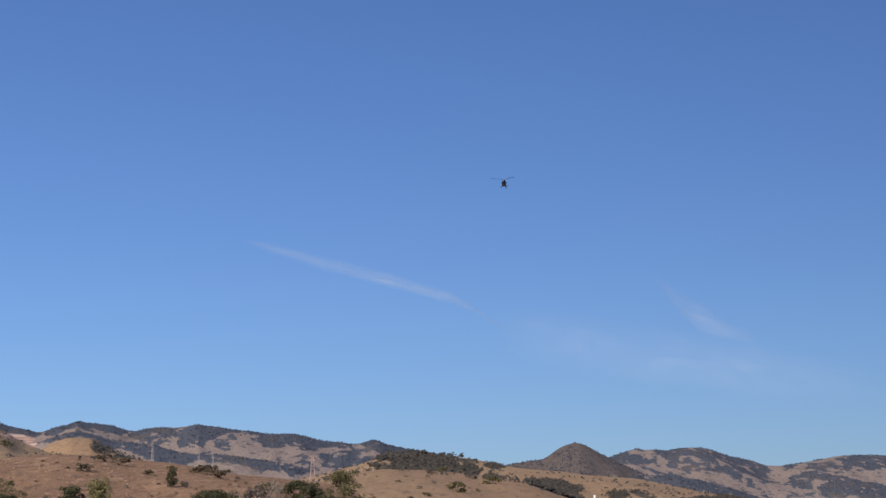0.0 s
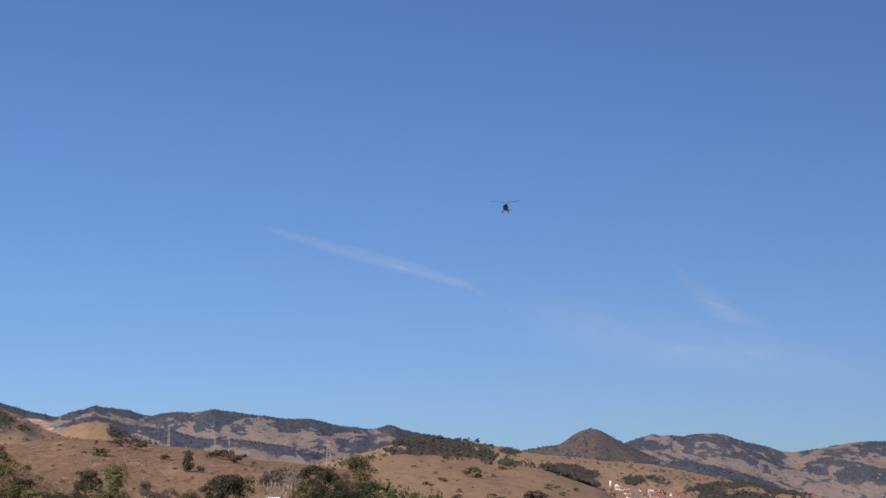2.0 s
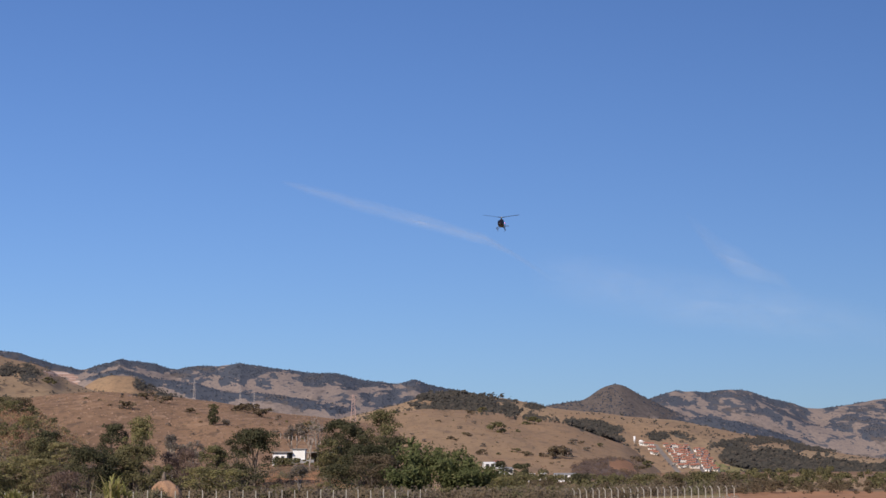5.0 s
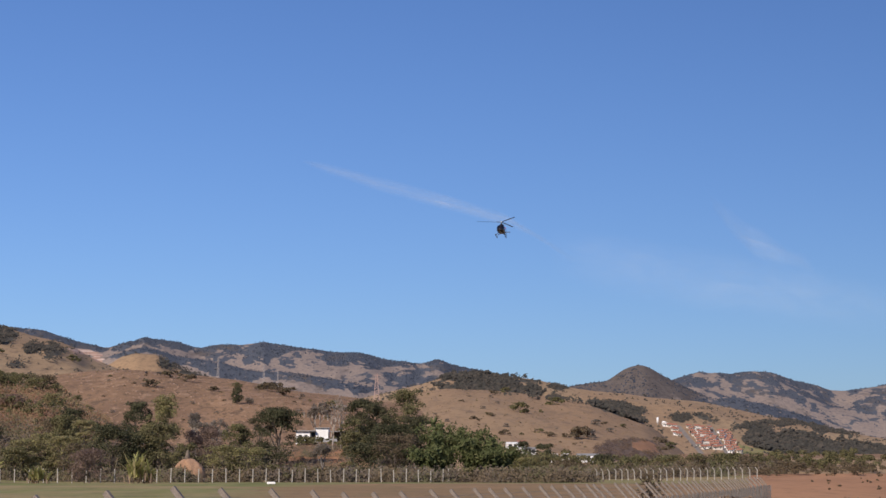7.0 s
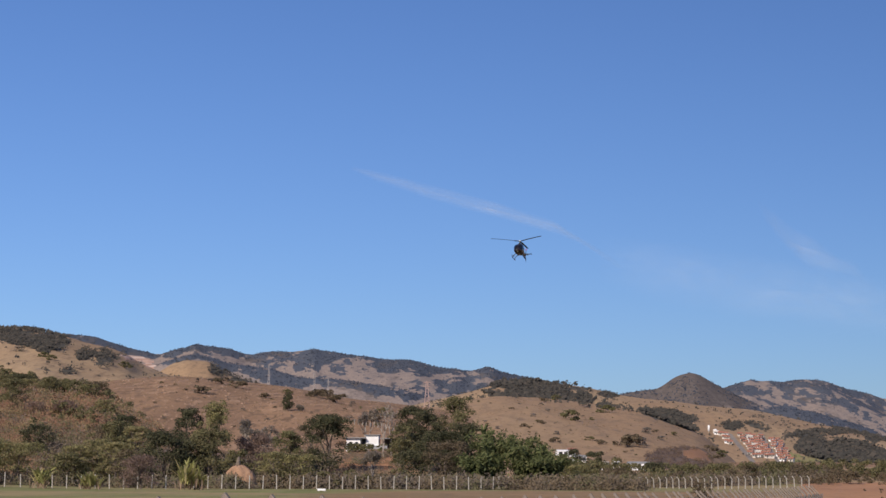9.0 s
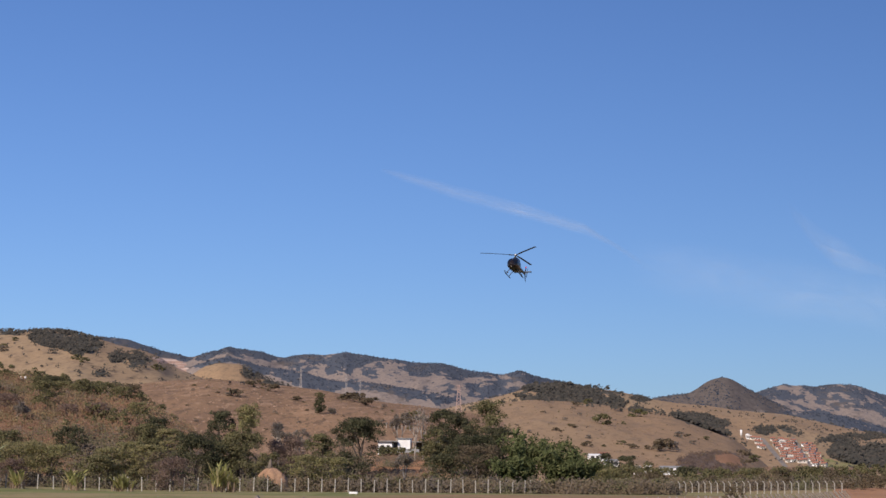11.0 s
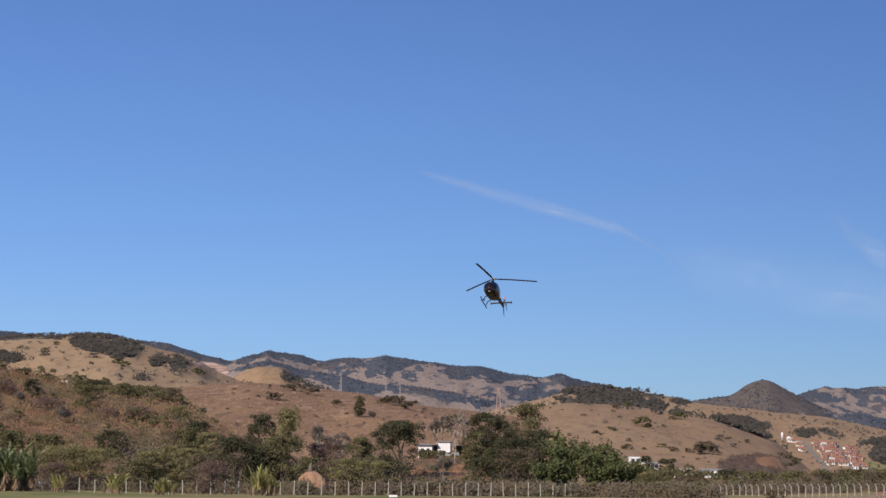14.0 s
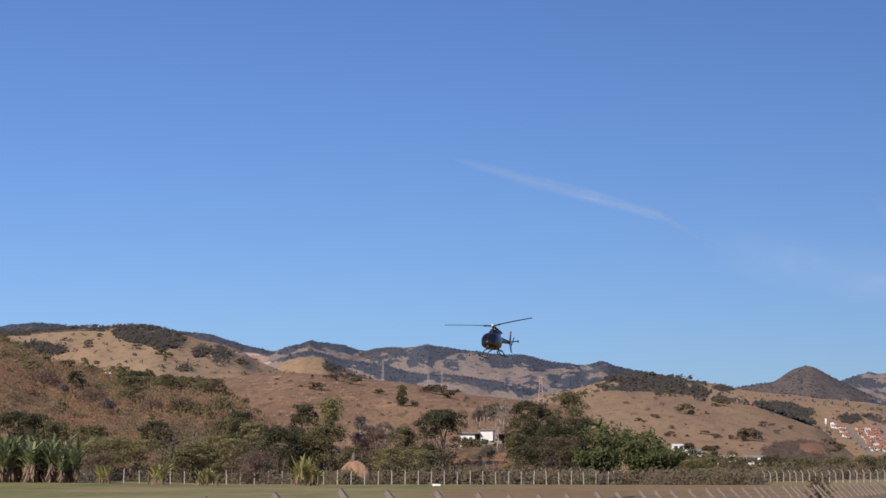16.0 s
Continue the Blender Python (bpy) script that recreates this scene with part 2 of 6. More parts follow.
PALE_METAL = plain("pale_metal", (0.62, 0.62, 0.62), (0.5, 0.5, 0.5), 4.0, 0.4, 0.2, 0)
BEACON = plain("red_beacon_glass", (0.5, 0.03, 0.06), (0.4, 0.02, 0.05), 4.0, 0.2, 0.0, 0)
BEACON_LIGHT = plain("lit_beacon", (0.8, 0.2, 0.5), (0.8, 0.2, 0.5), 4.0, 0.2, 0.0, 0)
BEACON_LIGHT.node_tree.nodes["Principled BSDF"].inputs["Emission Color"].default_value = (1.0, 0.3, 0.62, 1)
BEACON_LIGHT.node_tree.nodes["Principled BSDF"].inputs["Emission Strength"].default_value = 9.0
LAMP_GLASS = plain("landing_lamp_glass", (0.8, 0.8, 0.78), (0.7, 0.7, 0.7), 4.0, 0.15, 0.0, 0)


def make_cloud_material():
    """Ice cloud: thin, streaked, fading to nothing at its edges."""
    m = Mat("ice_cloud", 1.0)
    v = m.local()
    s = m.add("VectorMath")
    s.operation = "MULTIPLY"
    m.link(v, s.inputs[0])
    s.inputs[1].default_value = (0.35, 1.0, 1.0)
    streak, puff = m.noise(0.03, 5, 0.62, s.outputs[0]), m.noise(0.008, 3, 0.5, v)
    thick = m.math("MULTIPLY", m.attr("thick"), m.math("MULTIPLY", m.math("ADD", 0.35, m.math("MULTIPLY", m.ramp(streak, 0.2, 0.8), 0.65)), m.math("ADD", 0.4, m.math("MULTIPLY", m.ramp(puff, 0.25, 0.7), 0.6))))
    lit, clear, blend = m.add("BsdfTranslucent", Color=(0.86, 0.93, 1.0, 1)), m.add("BsdfTransparent"), m.add("MixShader")
    both, face = m.add("MixShader", Fac=0.5), m.add("BsdfDiffuse", Color=(0.86, 0.93, 1.0, 1))
    m.link(lit.outputs[0], both.inputs[1])
    m.link(face.outputs[0], both.inputs[2])
    m.link(thick, blend.inputs[0])
    m.link(clear.outputs[0], blend.inputs[1])
    m.link(both.outputs[0], blend.inputs[2])
    m.link(blend.outputs[0], m.t.nodes["Material Output"].inputs["Surface"])
    return m.m


CLOUD = make_cloud_material()


# ---- building helpers ----
def soft_step(a, b, x):
    s = np.clip((np.asarray(x, float) - a) / (b - a), 0, 1)
    return s * s * (3 - 2 * s)


TABLE = np.random.RandomState(7).rand(256, 256)


def value_noise(x, y):
    """Smooth noise of 0 to 1 over a plane, in units of its cells."""
    xi, yi = np.floor(x).astype(int), np.floor(y).astype(int)
    fx, fy = x - xi, y - yi
    fx, fy = fx * fx * (3 - 2 * fx), fy * fy * (3 - 2 * fy)
    a, b = TABLE[xi % 256, yi % 256], TABLE[(xi + 1) % 256, yi % 256]
    c, d = TABLE[xi % 256, (yi + 1) % 256], TABLE[(xi + 1) % 256, (yi + 1) % 256]
    return (a * (1 - fx) + b * fx) * (1 - fy) + (c * (1 - fx) + d * fx) * fy


def fractal(x, y, cell, octaves=4):
    total, amount, sum_ = 0.0, 1.0, 0.0
    for k in range(octaves):
        total = total + amount * value_noise(x / cell + 17.3 * k, y / cell + 5.1 * k)
        sum_, amount, cell = sum_ + amount, amount * 0.5, cell * 0.5
    return total / sum_


class Geo:
    """Gathers vertices and faces, and makes one mesh of them."""

    def __init__(self):
        self.v, self.f, self.n = [], [], 0

    def add(self, verts, faces):
        self.v.append(np.asarray(verts, float).reshape(-1, 3))
        self.f.extend(tuple(i + self.n for i in f) for f in faces)
        self.n += len(self.v[-1])
        return self

    def box(self, x0, y0, z0, x1, y1, z1):
        return self.add([(x, y, z) for z in (z0, z1) for y in (y0, y1) for x in (x0, x1)],
                        [(0, 2, 3, 1), (4, 5, 7, 6), (0, 1, 5, 4), (2, 6, 7, 3), (0, 4, 6, 2), (1, 3, 7, 5)])

    def tube(self, points, radii, sides=6):
        points = [Vector(p) for p in points]
        if isinstance(radii, (int, float)):
            radii = [radii] * len(points)
        verts = []
        for i, p in enumerate(points):
            d = (points[min(i + 1, len(points) - 1)] - points[max(i - 1, 0)]).normalized()
            a = d.orthogonal().normalized() if abs(d.z) > 0.95 else d.cross(Vector((0, 0, 1))).normalized()
            b = d.cross(a)
            for k in range(sides):
                w = 2 * math.pi * k / sides
                verts.append(p + radii[i] * (math.cos(w) * a + math.sin(w) * b))
        faces = [(i * sides + k, i * sides + (k + 1) % sides, (i + 1) * sides + (k + 1) % sides, (i + 1) * sides + k)
                 for i in range(len(points) - 1) for k in range(sides)]
        faces += [tuple(range(sides - 1, -1, -1)), tuple(range((len(points) - 1) * sides, len(points) * sides))]
        return self.add(verts, faces)

    def mesh(self, name, material, smooth=False):
        me = bpy.data.meshes.new(name)
        me.from_pydata(np.concatenate(self.v).tolist(), [], self.f)
        me.materials.append(material)
        if smooth:
            me.shade_smooth()
        me.update()
        return me


def part(name, geo, material, parent, label="", smooth=False):
    ob = new(name, geo.mesh(name, material, smooth) if isinstance(geo, Geo) else geo)
    ob.parent = parent
    return tagged(ob, label)


def thing(name, label, category, group="", kind="", at=(0, 0, 0), turn=0):
    ob = new(name)
    ob.empty_display_size = 0.3
    ob.matrix_basis = pose(*at, 0, 0, turn)
    return tagged(ob, label, category, group, kind)


# ---- the lie of the land ----
# Crests as seen from the bank: bearing and rise in thousandths of the distance.
RANGE_LEFT = [(-317.9, 78.2), (-299.8, 79.5), (-278.6, 77.9), (-260.4, 76.0), (-224.7, 73.5), (-218.9, 74.7), (-204.4, 73.3), (-189.8, 68.9),
              (-173.7, 63.7), (-166.5, 65.4), (-153.5, 69.8), (-137.5, 67.4), (-127.3, 63.7), (-111.4, 65.7), (-102.7, 65.4), (-91.1, 67.4),
              (-76.6, 64.5), (-65.0, 63.1), (-41.8, 62.5), (-24.3, 57.9), (-12.7, 56.4), (-2.6, 57.9), (4.6, 55.8), (19.1, 52.9), (42.3, 47.2), (79.8, 38), (120, 20), (170, 0)]
RANGE_RIGHT = [(0, 0), (40, 36), (62.5, 43.4), (74.1, 45.7), (91.4, 45.7), (117.5, 48.0), (132.1, 52.7), (146.5, 51.5), (155.2, 52.9), (166.8, 52.1),
               (184.1, 47.2), (198.5, 42.8), (207.1, 42.8), (220.1, 44.3), (234.8, 47.3), (260.6, 47.3), (330, 50)]
DOME = [(0, 0), (25, 24), (40, 38), (56.7, 42.3), (71.2, 45.5), (82.8, 47.2), (87.2, 49.5), (91.5, 52.5), (96, 54.6), (100.2, 55.3), (104, 54.6), (107.5, 52.9), (114.6, 48.6),
        (126.1, 42.8), (137.6, 38.5), (163.6, 35.6), (192.4, 27), (240, 0)]
TAN_LEFT = [(-330, 74.6), (-299.7, 75.1), (-287.6, 75.9), (-266.5, 77.3), (-248.4, 78.2), (-233.4, 76.4), (-218.4, 72.2), (-197.4, 66.8),
            (-189, 63.8), (-181, 58.8), (-170.6, 54.8), (-161.7, 52.0), (-149.9, 49), (-110, 34), (-60, 0)]
KNOLL = [(-240, 0), (-200, 40), (-180.7, 50.0), (-172.1, 55.8), (-164.9, 60.2), (-157.7, 61.9), (-146.1, 61.1), (-137.3, 55.8), (-122.8, 50.0), (-100, 36), (-60, 0)]
HILL_B = [(-330, 10), (-260, 36), (-209.6, 47.2), (-200.9, 50.0), (-183.6, 52.4), (-160.5, 53.2), (-131.5, 50.9), (-105.4, 48.0), (-88.0, 44.3), (-73.5, 41.4),
          (-53.2, 39.9), (-35.9, 37.6), (-12.7, 33.6), (60, 10)]
HILL_C = [(-140, 0), (-90, 25), (-41.6, 35.6), (-24.3, 38.5), (-11.3, 41.4), (4.6, 43.1), (24.9, 42.2), (48.0, 39.9), (76.9, 35.6), (105.7, 24.5),
          (117, 15.5), (126, 8), (134, 3), (150, 0), (240, -2)]
HILL_C2 = [(-130, 0), (-60, 34), (-24.3, 42.8), (-11.3, 45.7), (4.6, 50.0), (19.1, 50.9), (33.6, 50.0), (48.1, 48.0), (62.5, 44.6), (77.0, 42.8),
           (105.8, 39.1), (134.7, 36.2), (163.5, 29.8), (183.6, 26.1), (223.9, 18.3), (252.6, 14.0), (330, 12)]
HILL_A = [(-340, 73), (-317.7, 70.1), (-308.5, 65.5), (-293.2, 58.6), (-272.1, 54.6), (-257.0, 51.4), (-239.0, 48.4), (-218.0, 43.3), (-200.1, 43.4),
          (-188.1, 34.1), (-173.3, 26.2), (-149.6, 18.0), (-126.1, 11), (-100, 3), (-60, -3)]
TERRACE = [(-150, 0), (-130.8, 5), (-99.2, 10), (-76, 15.5), (-64.6, 17), (-47.3, 17), (-30.0, 12.6), (-12.7, 5), (4.6, -2), (60, -5)]

FORE_RIDGE = [(-230, 30), (-184.5, 57.5), (-173.7, 59.0), (-158.5, 63.6), (-146.6, 63.2), (-135.7, 60.2), (-123.9, 58.8), (-114.1, 57.3), (-108.7, 55.5), (-94.7, 52.4), (-82.9, 51.6), (-72.2, 50.6),
              (-61.2, 49.2), (-45.4, 46.1), (-34.8, 42.7), (0, 30), (40, 0)]


def hill(crest, far, foot, X, Y, rough, back=0.35):
    """A hill whose crest lies at the distance far and whose slope begins at foot."""
    b, r = np.array(crest).T
    bearing = 1000 * X / np.maximum(Y, 1)
    soft = 1.5 if far > 1500 else (7.0 if far < 900 else 3.5)
    wobble = (fractal(X * 0 + bearing * far / 1000, Y * 0 + far, 60, 4) - 0.5) * rough
    top = sum(np.interp(bearing + o, b, r) for o in np.linspace(-soft, soft, 5)) / 5 / 1000 * far + EYE + wobble
    s = (Y - foot) / (far - foot)
    up = np.clip(s, 0, 1)
    folds = 0.5 if far > 2400 else 0.28
    gully = 1 + folds * (fractal(X, Y * 0.3, far * 0.05, 4) - 0.5) * np.sin(np.pi * up)
    rise = (0.55 * up * up * (3 - 2 * up) + 0.45 * up) * gully
    fall = 1 - 0.5 * soft_step(0, back, s - 1)
    z = np.where(s <= 1, top * rise, top * fall)
    return np.where(s <= 0, -5, z)


HILLS = [("range_left", RANGE_LEFT, 3500, 2500, 14), ("range_right", RANGE_RIGHT, 4100, 3000, 14), ("dome", DOME, 3000, 2500, 6), ("fore_ridge", FORE_RIDGE, 2950, 2480, 5),
         ("tan_left", TAN_LEFT, 1700, 900, 5), ("knoll", KNOLL, 2000, 1700, 5), ("hill_b", HILL_B, 880, 480, 2.0),
         ("hill_c", HILL_C, 1050, 470, 2.0), ("hill_c2", HILL_C2, 2450, 1350, 4), ("hill_a", HILL_A, 540, 345, 1.5), ("terrace", TERRACE, 450, 352, 0.5)]


def land(X, Y):
    """Height of the ground, and which hill it belongs to (-1: the flat)."""
    X, Y = np.asarray(X, float), np.asarray(Y, float)
    R = np.hypot(X, Y)
    z = 1.2 * (1 - soft_step(8, 24, R)) + 0.17 * soft_step(20, 30, Y) * (1 - soft_step(30, 42, Y))
    z = z + 1.3 * soft_step(190, 320, Y) + 0.5 * soft_step(-60, -90, X) * soft_step(250, 320, Y)
    z = z + 0.25 * (fractal(X, Y, 40) - 0.5) * soft_step(150, 300, Y)
    z = z + 5 * soft_step(380, 600, Y) + 1.6 * soft_step(40, 75, X) * soft_step(170, 300, Y) * (fractal(X + 9, Y, 25) + 0.1)
    which = np.full(X.shape, -1)
    for k, (name, crest, far, foot, rough) in enumerate(HILLS):
        h = hill(crest, far, foot, X, Y, rough)
        fade = np.where(Y > 1, 1 - soft_step(0.5, 0.9, np.abs(X) / np.maximum(Y, 1)), 0)
        h = h * fade - 5 * (1 - fade)
        which = np.where(h > z, k, which)
        z = np.maximum(z, h)
    return z, which


def ground_z(x, y):
    return float(land(np.array([x]), np.array([y]))[0][0])


def on_slope(bearing, rise, nearest=360, farthest=4200):
    """Where the sight line of that bearing and rise first meets the ground."""
    d = np.geomspace(nearest, farthest, 900)
    z, _ = land(bearing / 1000 * d, d)
    hit = np.nonzero(z >= EYE + rise / 1000 * d)[0]
    k = hit[0] if len(hit) else len(d) - 1
    return bearing / 1000 * d[k], d[k], z[k]


def spot(b, r, cb, cr, wb, wr):
    """1 inside an oval of bearing and rise, falling to 0 outside."""
    return np.clip(1.5 - ((b - cb) / wb) ** 2 - ((r - cr) / wr) ** 2, 0, 1)


PLOTS = {}


def plot(kind, hills, *outline):
    """A plot of growth or soil on some hills, its outline in bearings and rises."""
    PLOTS.setdefault(kind, []).append((hills.split(), np.array(outline)))


plot("wood", "range_left", (-228.2, 70.5), (-227.2, 78), (-221.7, 78), (-205.3, 78), (-194.4, 76), (-179, 70), (-172.1, 64), (-174.8, 62), (-189.8, 63.5), (-198.6, 66.2), (-205.2, 69.4), (-216.2, 70.7))
plot("wood", "range_left knoll", (-184.5, 59.4), (-180.2, 58.8), (-175.8, 56.9), (-176.9, 55.6), (-184.5, 57.7))
plot("wood", "range_left", (-171.5, 63.1), (-162.9, 69), (-153.2, 73), (-143.4, 71), (-135.8, 69), (-127, 65), (-130.4, 61.8), (-138, 64.7), (-143.4, 66.1), (-146.6, 64.2), (-149.9, 65.3), (-153.2, 66.9), (-159.6, 64.7), (-168.3, 62.3))
plot("wood", "fore_ridge knoll", (-190, 60), (-173.7, 59.9), (-158.5, 66), (-146.6, 66), (-135.7, 63), (-123.9, 62), (-114.1, 61), (-94.7, 56), (-72.2, 54), (-55, 52), (-45.4, 49), (-34.8, 45.7), (-30, 43),
     (-37.9, 40.6), (-45.4, 41.7), (-47.5, 43.8), (-56, 42.7), (-62.4, 43.2), (-66.7, 46.5), (-76.5, 47.9), (-92.6, 48.6), (-99, 46.8), (-115.1, 48.6), (-123.8, 52.9), (-136.8, 55.8), (-142.1, 51.8), (-146.5, 52.9), (-148.7, 55.6), (-145.5, 59.9), (-153.1, 62), (-165, 59.9))
plot("wood", "range_left", (-128.2, 62.6), (-115.3, 69), (-102.9, 69), (-105, 62), (-109.8, 58.8), (-111, 62.5), (-117.4, 63.6), (-119.6, 59.9), (-123.9, 59.9))
plot("wood", "range_left", (-99.1, 64.7), (-91.1, 70), (-76.6, 69), (-61.2, 66), (-61.2, 62.2), (-76.6, 63.9), (-83, 64.1), (-91.6, 60.9), (-87.3, 57.2), (-90.5, 54.5), (-95.9, 58.2))
plot("wood", "range_left", (-80, 68), (-69, 67), (-45.5, 66), (-34.8, 66), (-24.2, 64), (-11.4, 59), (-14.6, 54.4), (-19.9, 55.7), (-28.4, 55), (-34.8, 53), (-40.1, 53.9), (-43.3, 57.1), (-50.8, 55.3), (-59.3, 55), (-62, 58.7), (-59.9, 61.4), (-69, 62.1), (-80, 63.5))
plot("wood", "range_left", (-12.5, 60), (-2.9, 62), (4.6, 60), (14, 58), (40, 48), (30, 44), (7.8, 50.8), (0.3, 50.4), (-6.1, 53.4))
plot("open_wood", "range_left", (-94.6, 65.6), (-74.3, 62.7), (-70.5, 58.2), (-77.4, 53.4), (-88.1, 56.6), (-94.5, 57.6))
plot("open_wood", "range_left", (-160, 66), (-146, 64), (-146, 60), (-160, 60))
plot("open_wood", "range_left", (-30, 52), (-12, 54), (2, 50), (20, 46), (10, 38), (-20, 42), (-30, 46))
plot("tall_wood", "hill_c2", (-8, 42), (0.3, 49.6), (7.8, 55), (16.3, 56), (33.7, 54), (41.9, 53), (49.3, 48), (51.4, 42.7), (49.2, 39), (41.8, 38), (33.6, 38), (18.4, 38), (2.5, 38))
plot("wood", "hill_c2", (52.6, 46.6), (54.2, 48.6), (59.5, 49.2), (64.3, 46), (63.2, 42.6), (55.3, 43.9))
plot("wood", "hill_c2 hill_c", (53.6, 39.1), (57.4, 40.5), (62.1, 38.1), (60.5, 37), (55.2, 37.6))
plot("wood", "hill_c2 hill_c", (77, 34.9), (85, 38.1), (95.6, 37), (103, 32.8), (101.4, 30.1), (104, 25.4), (93.4, 28.2), (82.8, 32))
plot("wood", "hill_c2", (115.2, 30.7), (118.9, 32.3), (125.3, 31.7), (127.6, 28.9), (123.6, 25.4), (117.3, 27.5))
plot("wood", "hill_c2", (126, 32), (136, 31), (142, 27), (136, 25.5), (129, 28.5))
plot("tall_wood", "hill_c2", (153.1, 17.1), (156.4, 21.3), (164.8, 21.3), (173.3, 20.8), (185.9, 19.9), (198.5, 16.6), (210.1, 15.5), (225.9, 12.4), (262.7, 10.3), (262.6, 5.1), (225.8, 5.1), (189.9, 7.7), (171, 10.1), (160.4, 12.2), (154.1, 15))
plot("wood", "hill_c2", (144.8, 24.5), (156.4, 26), (167, 26.9), (179.8, 27.6), (190.4, 29.2), (195.6, 27.1), (215, 20.2), (192.3, 20.2), (183.9, 24.1), (169.1, 23.1), (158.5, 22), (147.9, 22))
plot("wood", "hill_c2 dome", (148.1, 35.3), (156.6, 36.8), (169.4, 36.8), (176.1, 31.3), (169.2, 30.5), (156.6, 33.2))
plot("wood", "range_right", (112, 48.2), (120, 54), (134.7, 57), (136.7, 49.3), (137.7, 44), (133.4, 38.2), (115, 38))
plot("wood", "range_right", (140.9, 43.5), (152.6, 45.6), (165.3, 44.5), (173.7, 40.3), (173.6, 37.6), (165.2, 40.3), (156.7, 39.2), (148.3, 41.9))
plot("wood", "range_right", (158, 52.4), (166, 55), (186.5, 50), (198.1, 46), (201.2, 40.3), (193.7, 36.6), (195.7, 32.4), (204.1, 30.3), (216.7, 23.9), (200.9, 25), (186.2, 31.3), (180, 37.6), (173.8, 45.1), (166, 50))
plot("wood", "range_right", (204.4, 44), (218.2, 47), (243.1, 50), (262, 50), (262, 40), (232.9, 37.6), (218.2, 41.9), (207.6, 40.3))
plot("wood", "range_right", (206.4, 37.1), (218.1, 38.2), (242.9, 35.5), (262, 30), (262, 23.9), (222.1, 28.3), (211.6, 32.4))
plot("open_wood", "range_right", (136, 52), (160, 51), (200, 40), (200, 30), (150, 34), (136, 40))
plot("wood", "tan_left range_left", (-331.3, 86), (-304.6, 83), (-276.9, 82), (-259.7, 77.4), (-261.9, 75.3), (-282.3, 75.8), (-293.3, 74.3), (-304.4, 73.2), (-331, 72.8))
plot("wood", "tan_left", (-259.3, 74.4), (-257, 81), (-242.7, 81), (-227.2, 79), (-219.5, 70.5), (-222.1, 66.4), (-233.6, 63.8), (-242.4, 67.1), (-252.4, 69.3), (-257.9, 71.9))
plot("wood", "tan_left", (-323.1, 70.1), (-304.3, 69.7), (-296.5, 69.3), (-286, 68.2), (-284, 64.1), (-291.9, 61.7), (-304.1, 63.9), (-323, 64.6))
plot("wood", "tan_left", (-215.2, 64.9), (-211.2, 66.4), (-206.5, 65.3), (-206.2, 61.9), (-213.6, 60.8))
plot("wood", "tan_left", (-206.8, 64), (-200.8, 66.4), (-193.1, 62.4), (-194.1, 59.5), (-198.4, 56.2), (-207.4, 57.3), (-202.7, 60.6))
plot("wood", "tan_left", (-225.9, 54.8), (-218.1, 57.2), (-211.3, 56.5), (-212.6, 53.6), (-221.3, 53))
plot("wood", "knoll", (-137, 60), (-130, 58), (-118, 50), (-126, 48), (-140, 53))
plot("cut", "range_left tan_left knoll fore_ridge", (-191, 63.9), (-183.5, 63.3), (-174.2, 61.5), (-174.7, 56.9), (-177, 57.3), (-178.4, 60.2), (-184.6, 60.6), (-191, 61.6))
plot("bare", "hill_c", (97, 15.9), (103.9, 16.4), (108.1, 14.3), (110.7, 10.3), (103.8, 11.1), (96.9, 12))
plot("scorched", "hill_c", (75.2, 11.1), (78.4, 13.8), (84.8, 16.7), (97.5, 17.7), (107, 16.4), (112.3, 10.1), (103.8, 5), (82.6, 5))
plot("green", "hill_c2 hill_c", (149.9, 15.5), (155.2, 13.4), (173.1, 10.8), (187.8, 8), (187, 4), (160.3, 4), (149, 7))


def inside(b, r, outline):
    """Even-odd test of many points against one outline."""
    hit = np.zeros(b.shape, bool)
    for (b0, r0), (b1, r1) in zip(outline, np.roll(outline, -1, 0)):
        if r0 != r1:
            hit ^= ((r0 > r) != (r1 > r)) & (b < (b1 - b0) * (r - r0) / (r1 - r0) + b0)
    return hit


def share(kind, b, r, which):
    names = [h[0] for h in HILLS]
    hit = np.zeros(b.shape, bool)
    for hills, outline in PLOTS[kind]:
        on = np.isin(which, [names.index(h) for h in hills])
        hit |= on & inside(b, r, outline)
    return hit


